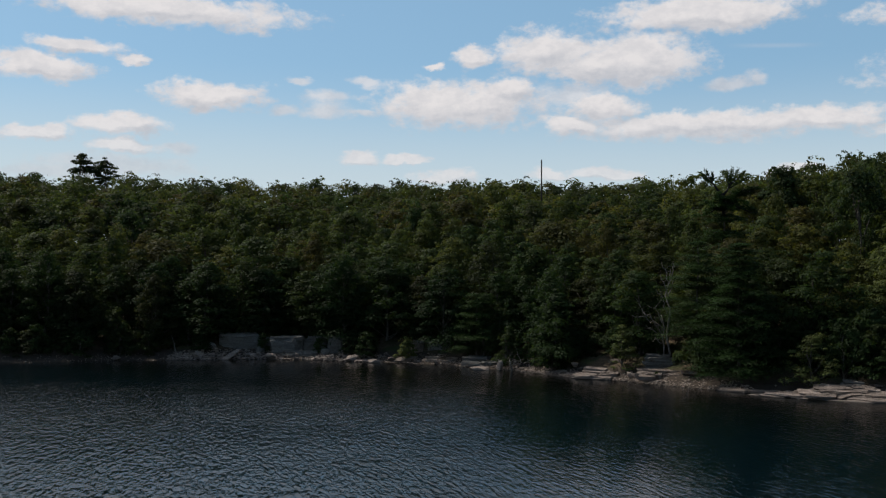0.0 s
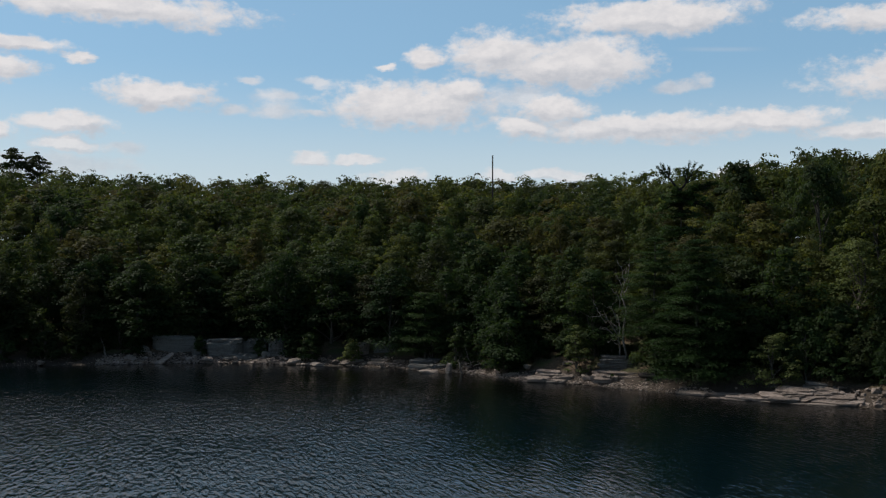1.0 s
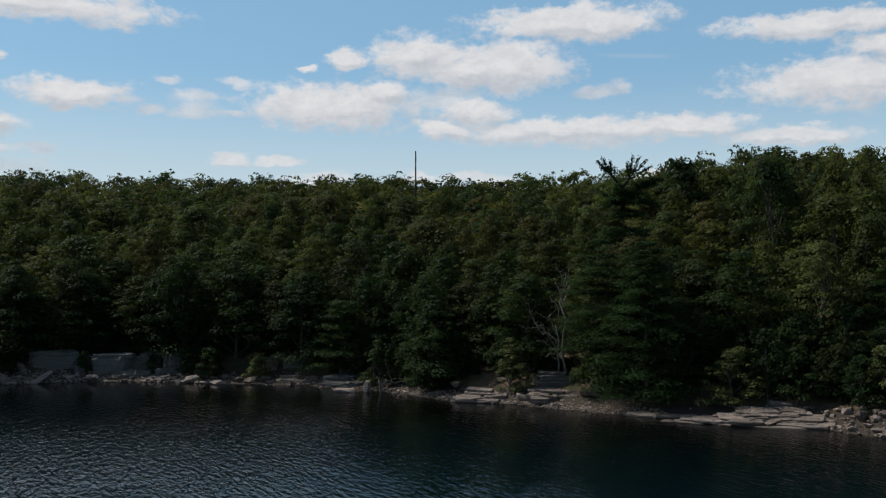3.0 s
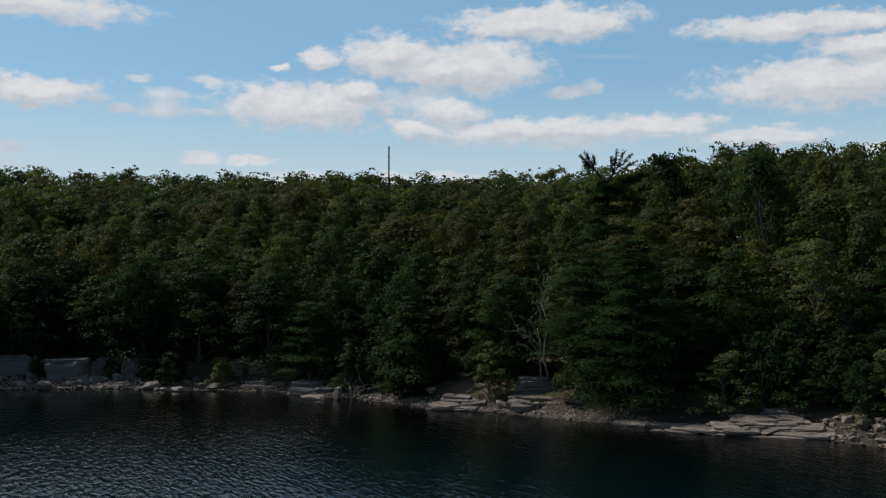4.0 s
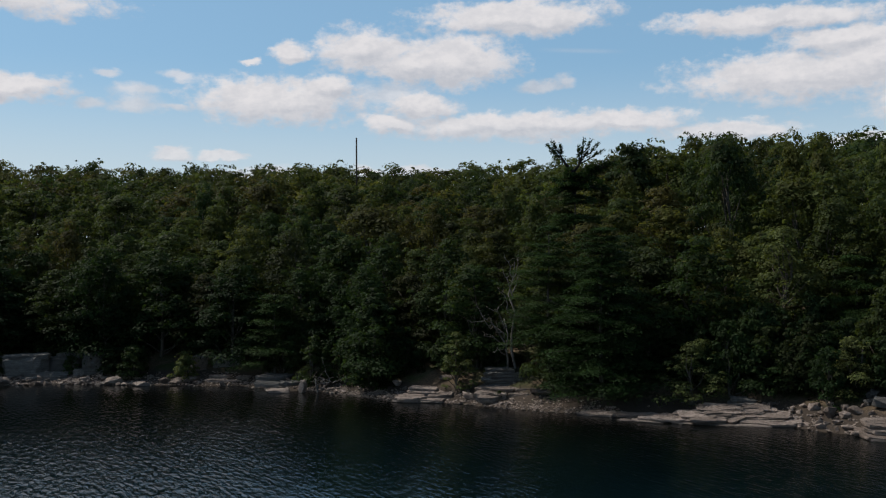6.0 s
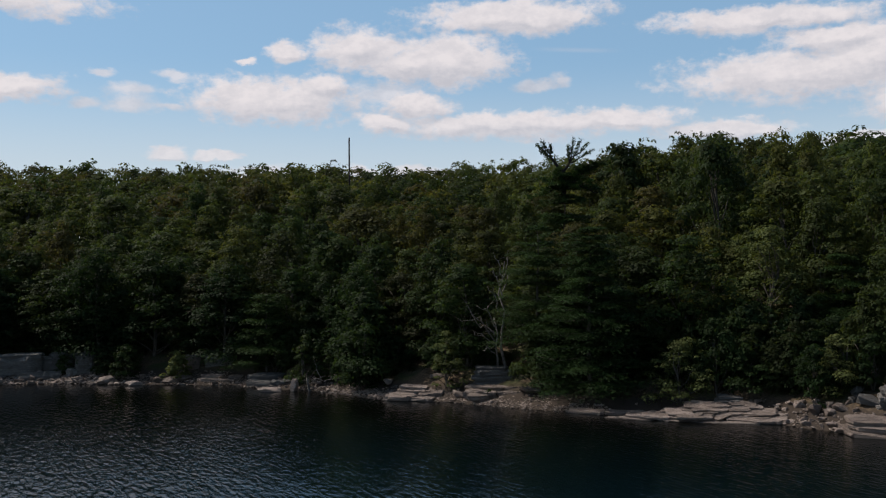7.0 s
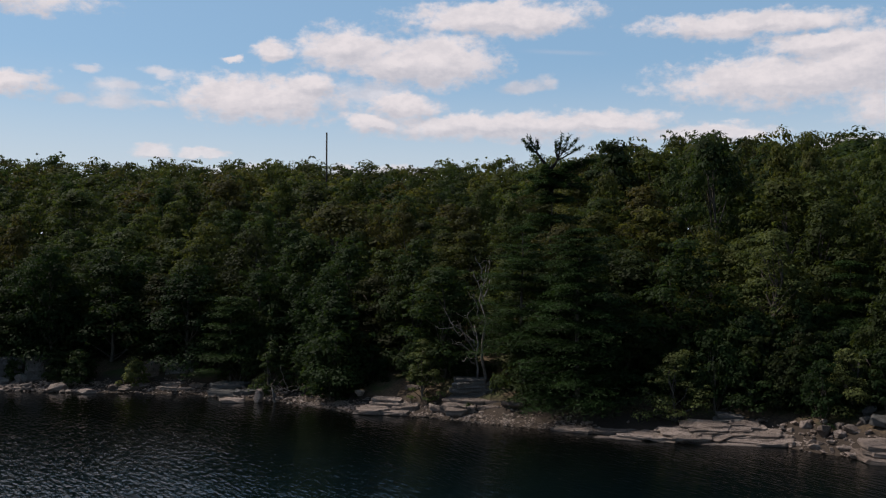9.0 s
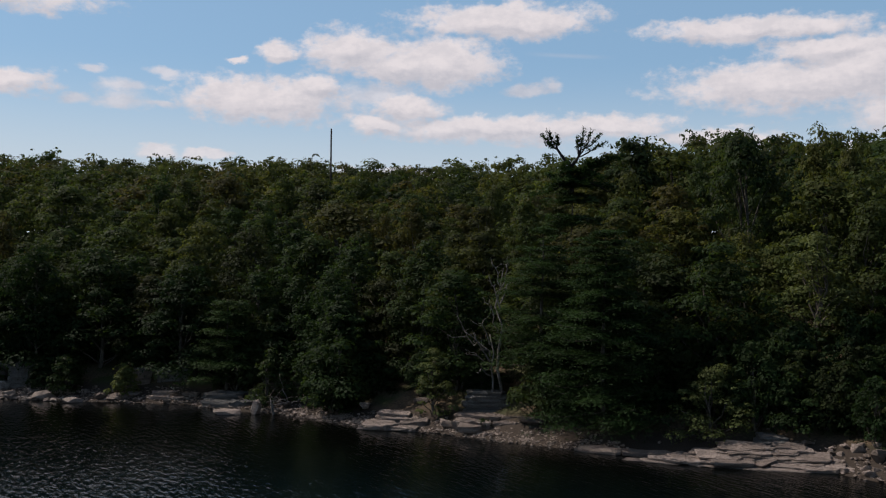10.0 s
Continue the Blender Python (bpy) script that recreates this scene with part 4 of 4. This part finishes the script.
def boulders():
    b = boulder
    b(201, -30.4, 119.9, 0.15, (3.4, 1.7, 0.6), 18, (14, -34), label="flat tilted pale slab leaning over the waterline")
    b(202, -25.2, 120.6, 0.05, (1.7, 1.1, 0.9), 10); b(203, -34.4, 120.2, 0.1, (1.6, 1.1, 1.1), 30, (0, 15)); b(204, -14.4, 119.2, 0.05, (2.0, 1.2, 0.95), -10, (4, -8))
    b(205, -11.5, 117.2, -0.05, (1.8, 1.0, 0.6), 8, (0, 6)); b(206, -7.6, 118.0, 0.05, (3.0, 1.5, 0.6), 10, (5, -9), label="long flat pale slab at the waterline")
    b(207, -9.4, 118.4, 0.1, (1.2, 0.9, 0.7), 40); b(208, 1.6, 109.0, -0.15, (2.5, 1.5, 0.75), -6, (3, 3), label="low flat pale rock standing in the water")
    b(209, 3.9, 108.6, 0.0, (0.95, 0.8, 1.5), 20, (-4, 12), label="upright pale boulder at the water's edge"); b(210, 12.0, 104.6, 0.9, (0.9, 0.7, 0.6), 15)
    b(211, 16.2, 103.2, 0.95, (1.5, 1.0, 0.6), -25); b(212, 17.3, 98.9, 0.25, (1.5, 1.1, 0.7), -30, (4, 4)); b(213, 18.6, 97.0, 0.2, (1.9, 1.3, 0.75), -20, (5, 8))
    b(214, 22.6, 95.7, 0.3, (2.2, 1.1, 0.7), -24, (3, 5)); b(215, 39.0, 83.4, 0.3, (0.85, 0.75, 0.62), 10); b(216, 39.1, 81.7, 0.4, (1.05, 0.9, 1.05), 24, (5, 6))
    b(217, 40.4, 81.9, 0.95, (0.6, 0.5, 0.45), -20); b(218, 39.8, 80.9, 0.3, (0.85, 0.7, 0.5), 14); b(219, 40.6, 80.9, 0.5, (1.15, 0.8, 0.62), -12, (3, 8))
    b(220, 38.7, 84.1, 0.85, (0.55, 0.5, 0.4), 5); b(221, 40.1, 83.2, 0.85, (0.6, 0.5, 0.42), 50); b(222, 39.4, 83.6, 0.8, (0.5, 0.4, 0.36), 33)
    b(223, 42.4, 80.3, 0.7, (2.2, 1.2, 0.8), -14, (4, 10), CLIFF, "grey wedge of rock below the overhanging block"); b(224, 41.6, 81.4, 0.95, (0.7, 0.55, 0.45), 22)
    b(250, 42.0, 81.5, 0.9, (1.0, 0.8, 0.6), 40, mat=CLIFF, label="dark grey boulder below the overhanging block"); b(251, 42.8, 82.3, 1.1, (1.1, 0.8, 0.7), 12, mat=CLIFF, label="dark grey boulder below the overhanging block"); b(252, 41.2, 80.0, 0.5, (0.8, 0.6, 0.5), 70)
    b(225, 37.8, 80.4, 0.05, (0.9, 0.7, 0.45), 12); b(226, 38.9, 79.0, 0.05, (1.0, 0.7, 0.45), -22); b(227, 42.4, 73.2, -0.05, (1.3, 0.9, 0.7), 30)
    for i, (x, y, w, h) in enumerate(((-33.6, 122.9, 1.6, 1.0), (-27.0, 122.8, 1.3, 1.2), (-26.4, 124.0, 1.2, 2.2), (-20.9, 122.5, 1.1, 0.8), (-18.6, 122.6, 1.4, 1.0), (-15.6, 122.6, 1.8, 1.2), (-13.6, 121.2, 1.3, 0.9))):
        b(240 + i, x, y, 0.4, (w, w * 0.8, h), i * 37, (i * 5 - 12, 8 - i * 3), CLIFF, "broken grey block fallen from the rock wall")
    b(228, -43.9, 117.0, 0.1, (1.2, 0.9, 0.7), 5, label="dark boulder on the narrow beach"); b(229, -27.6, 121.4, 0.1, (1.0, 0.8, 0.6), 44); b(230, -17.6, 121.0, 0.1, (1.3, 0.9, 0.7), -8)


def stones():
    """Single stones of the rubble, and the shingle between them."""
    rng = np.random.default_rng(301)
    shapes = []
    for i in range(10):
        bm = hull_rock(rng, (1, rng.uniform(0.6, 0.9), rng.uniform(0.32, 0.6)), 12, 0.85)
        shapes.append(to_mesh("stone", bm, STONE))
    for i in range(290):
        u = rng.uniform()
        x = rng.uniform(-38, -13) if u < 0.45 else rng.uniform(-13, 8) if u < 0.64 else rng.uniform(8, 30) if u < 0.78 else rng.uniform(36.5, 44)
        d = rng.uniform(-0.3, 2.6)
        y = float(np.interp(x, SHORE[:, 0], SHORE[:, 1])) + d * (2.4 if x > 35 else 1.25)
        s = rng.uniform(0.35, 1.0) if u < 0.45 else rng.uniform(0.3, 0.75) if u < 0.64 or u > 0.78 else rng.uniform(0.25, 0.5)
        ob = new("stone", shapes[int(rng.integers(10))])
        ob.matrix_basis = Matrix.Translation((x, y, max(-0.05, float(land(np.array(x), np.array(y)))) + s * rng.uniform(0.12, 0.3))) @ Euler(rng.normal(size=3) * (0.25, 0.25, 2)).to_matrix().to_4x4() @ Matrix.Diagonal((s, s, s, 1))
        tagged(ob, "broken sandstone on the lake shore", "stone", "shore stones")
    n = 7000
    xs = np.concatenate([rng.uniform(-62, -36, 500), rng.uniform(-38, -12, 2600), rng.uniform(-12, 4, 800), rng.uniform(4, 12.5, 1200), rng.uniform(12.5, 27, 1200), rng.uniform(35.5, 47, 700)])
    d = rng.uniform(-0.5, 1.0, n) + rng.uniform(0, 2.2, n)
    ys = np.interp(xs, SHORE[:, 0], SHORE[:, 1]) + d * np.where(xs > 35, 2.4, 1.2)
    size = rng.uniform(0.1, 0.36, n) * np.where(xs < -38, 0.7, np.where(xs < -12, 1.3, 1.0))
    zs = np.maximum(land(xs, ys), -0.12) + size * 0.1
    verts, faces, count = [], [], 0
    data = []
    for me in shapes:
        data.append((np.array([v.co for v in me.vertices]), [tuple(p.vertices) for p in me.polygons]))
    for i in range(n):
        v, f = data[i % 10]
        a = rng.uniform(0, 6.28)
        c, s = math.cos(a), math.sin(a)
        w = v @ np.array(((c, s, 0), (-s, c, 0), (0, 0, 1))) * size[i] + (xs[i], ys[i], zs[i])
        verts.append(w)
        faces += [tuple(j + count for j in q) for q in f]
        count += len(v)
    tagged(new("shingle", mesh("shingle", np.concatenate(verts), faces, STONE)), "loose pale broken shingle along the lake shore", "shingle", kind="stuff")


def driftwood():
    rng = np.random.default_rng(401)
    log = new("fallen_log", mesh("fallen_log", *tube(wander((0, 0, 0), (-1.2, 0.9, 2.9), rng, 0.012, 6), np.linspace(0.12, 0.05, 6), 7), DEAD, True))
    log.matrix_basis = Matrix.Translation((-37.3, 120.9, 0.1))
    tagged(log, "pale bare log leaning against the bank", "log")
    stump = new("driftwood", mesh("driftwood", *limbs([tube(wander((0, 0, -0.1), (-0.28, 0.1, 1.15), rng, 0.02, 5), (0.13, 0.11, 0.1, 0.08, 0.03), 7),
                                                        tube(wander((-0.1, 0, 0.35), (0.22, -0.1, 0.75), rng, 0.03, 4), (0.06, 0.05, 0.03, 0.015), 5)]), DEAD, True))
    stump.matrix_basis = Matrix.Translation((5.2, 107.9, 0.15))
    tagged(stump, "pale upright driftwood stump in the shingle", "driftwood")
    heap = new("branch_heap")
    for i in range(16):
        a = np.array((rng.uniform(-2.2, 2.2), rng.uniform(-0.5, 0.5), rng.uniform(0.0, 0.2)))
        b = a + (rng.normal() * 1.0, rng.normal() * 0.4, rng.uniform(0.1, 0.55))
        part("branch", mesh("branch", *tube(wander(a, b, rng, 0.07, 5), np.linspace(0.035, 0.012, 5), 5), DEAD, True), heap)
    part("branch", mesh("branch", *tube(wander((-1.0, 0, 0.1), (-1.7, 0.2, 2.3), rng, 0.03, 6), np.linspace(0.04, 0.012, 6), 5), DEAD, True), heap)
    heap.matrix_basis = Matrix.Translation((7.3, 109.2, 0.75))
    tagged(heap, "heap of dry pale branches on the shingle bank", "branches")


ledges()
boulders()
stones()
driftwood()
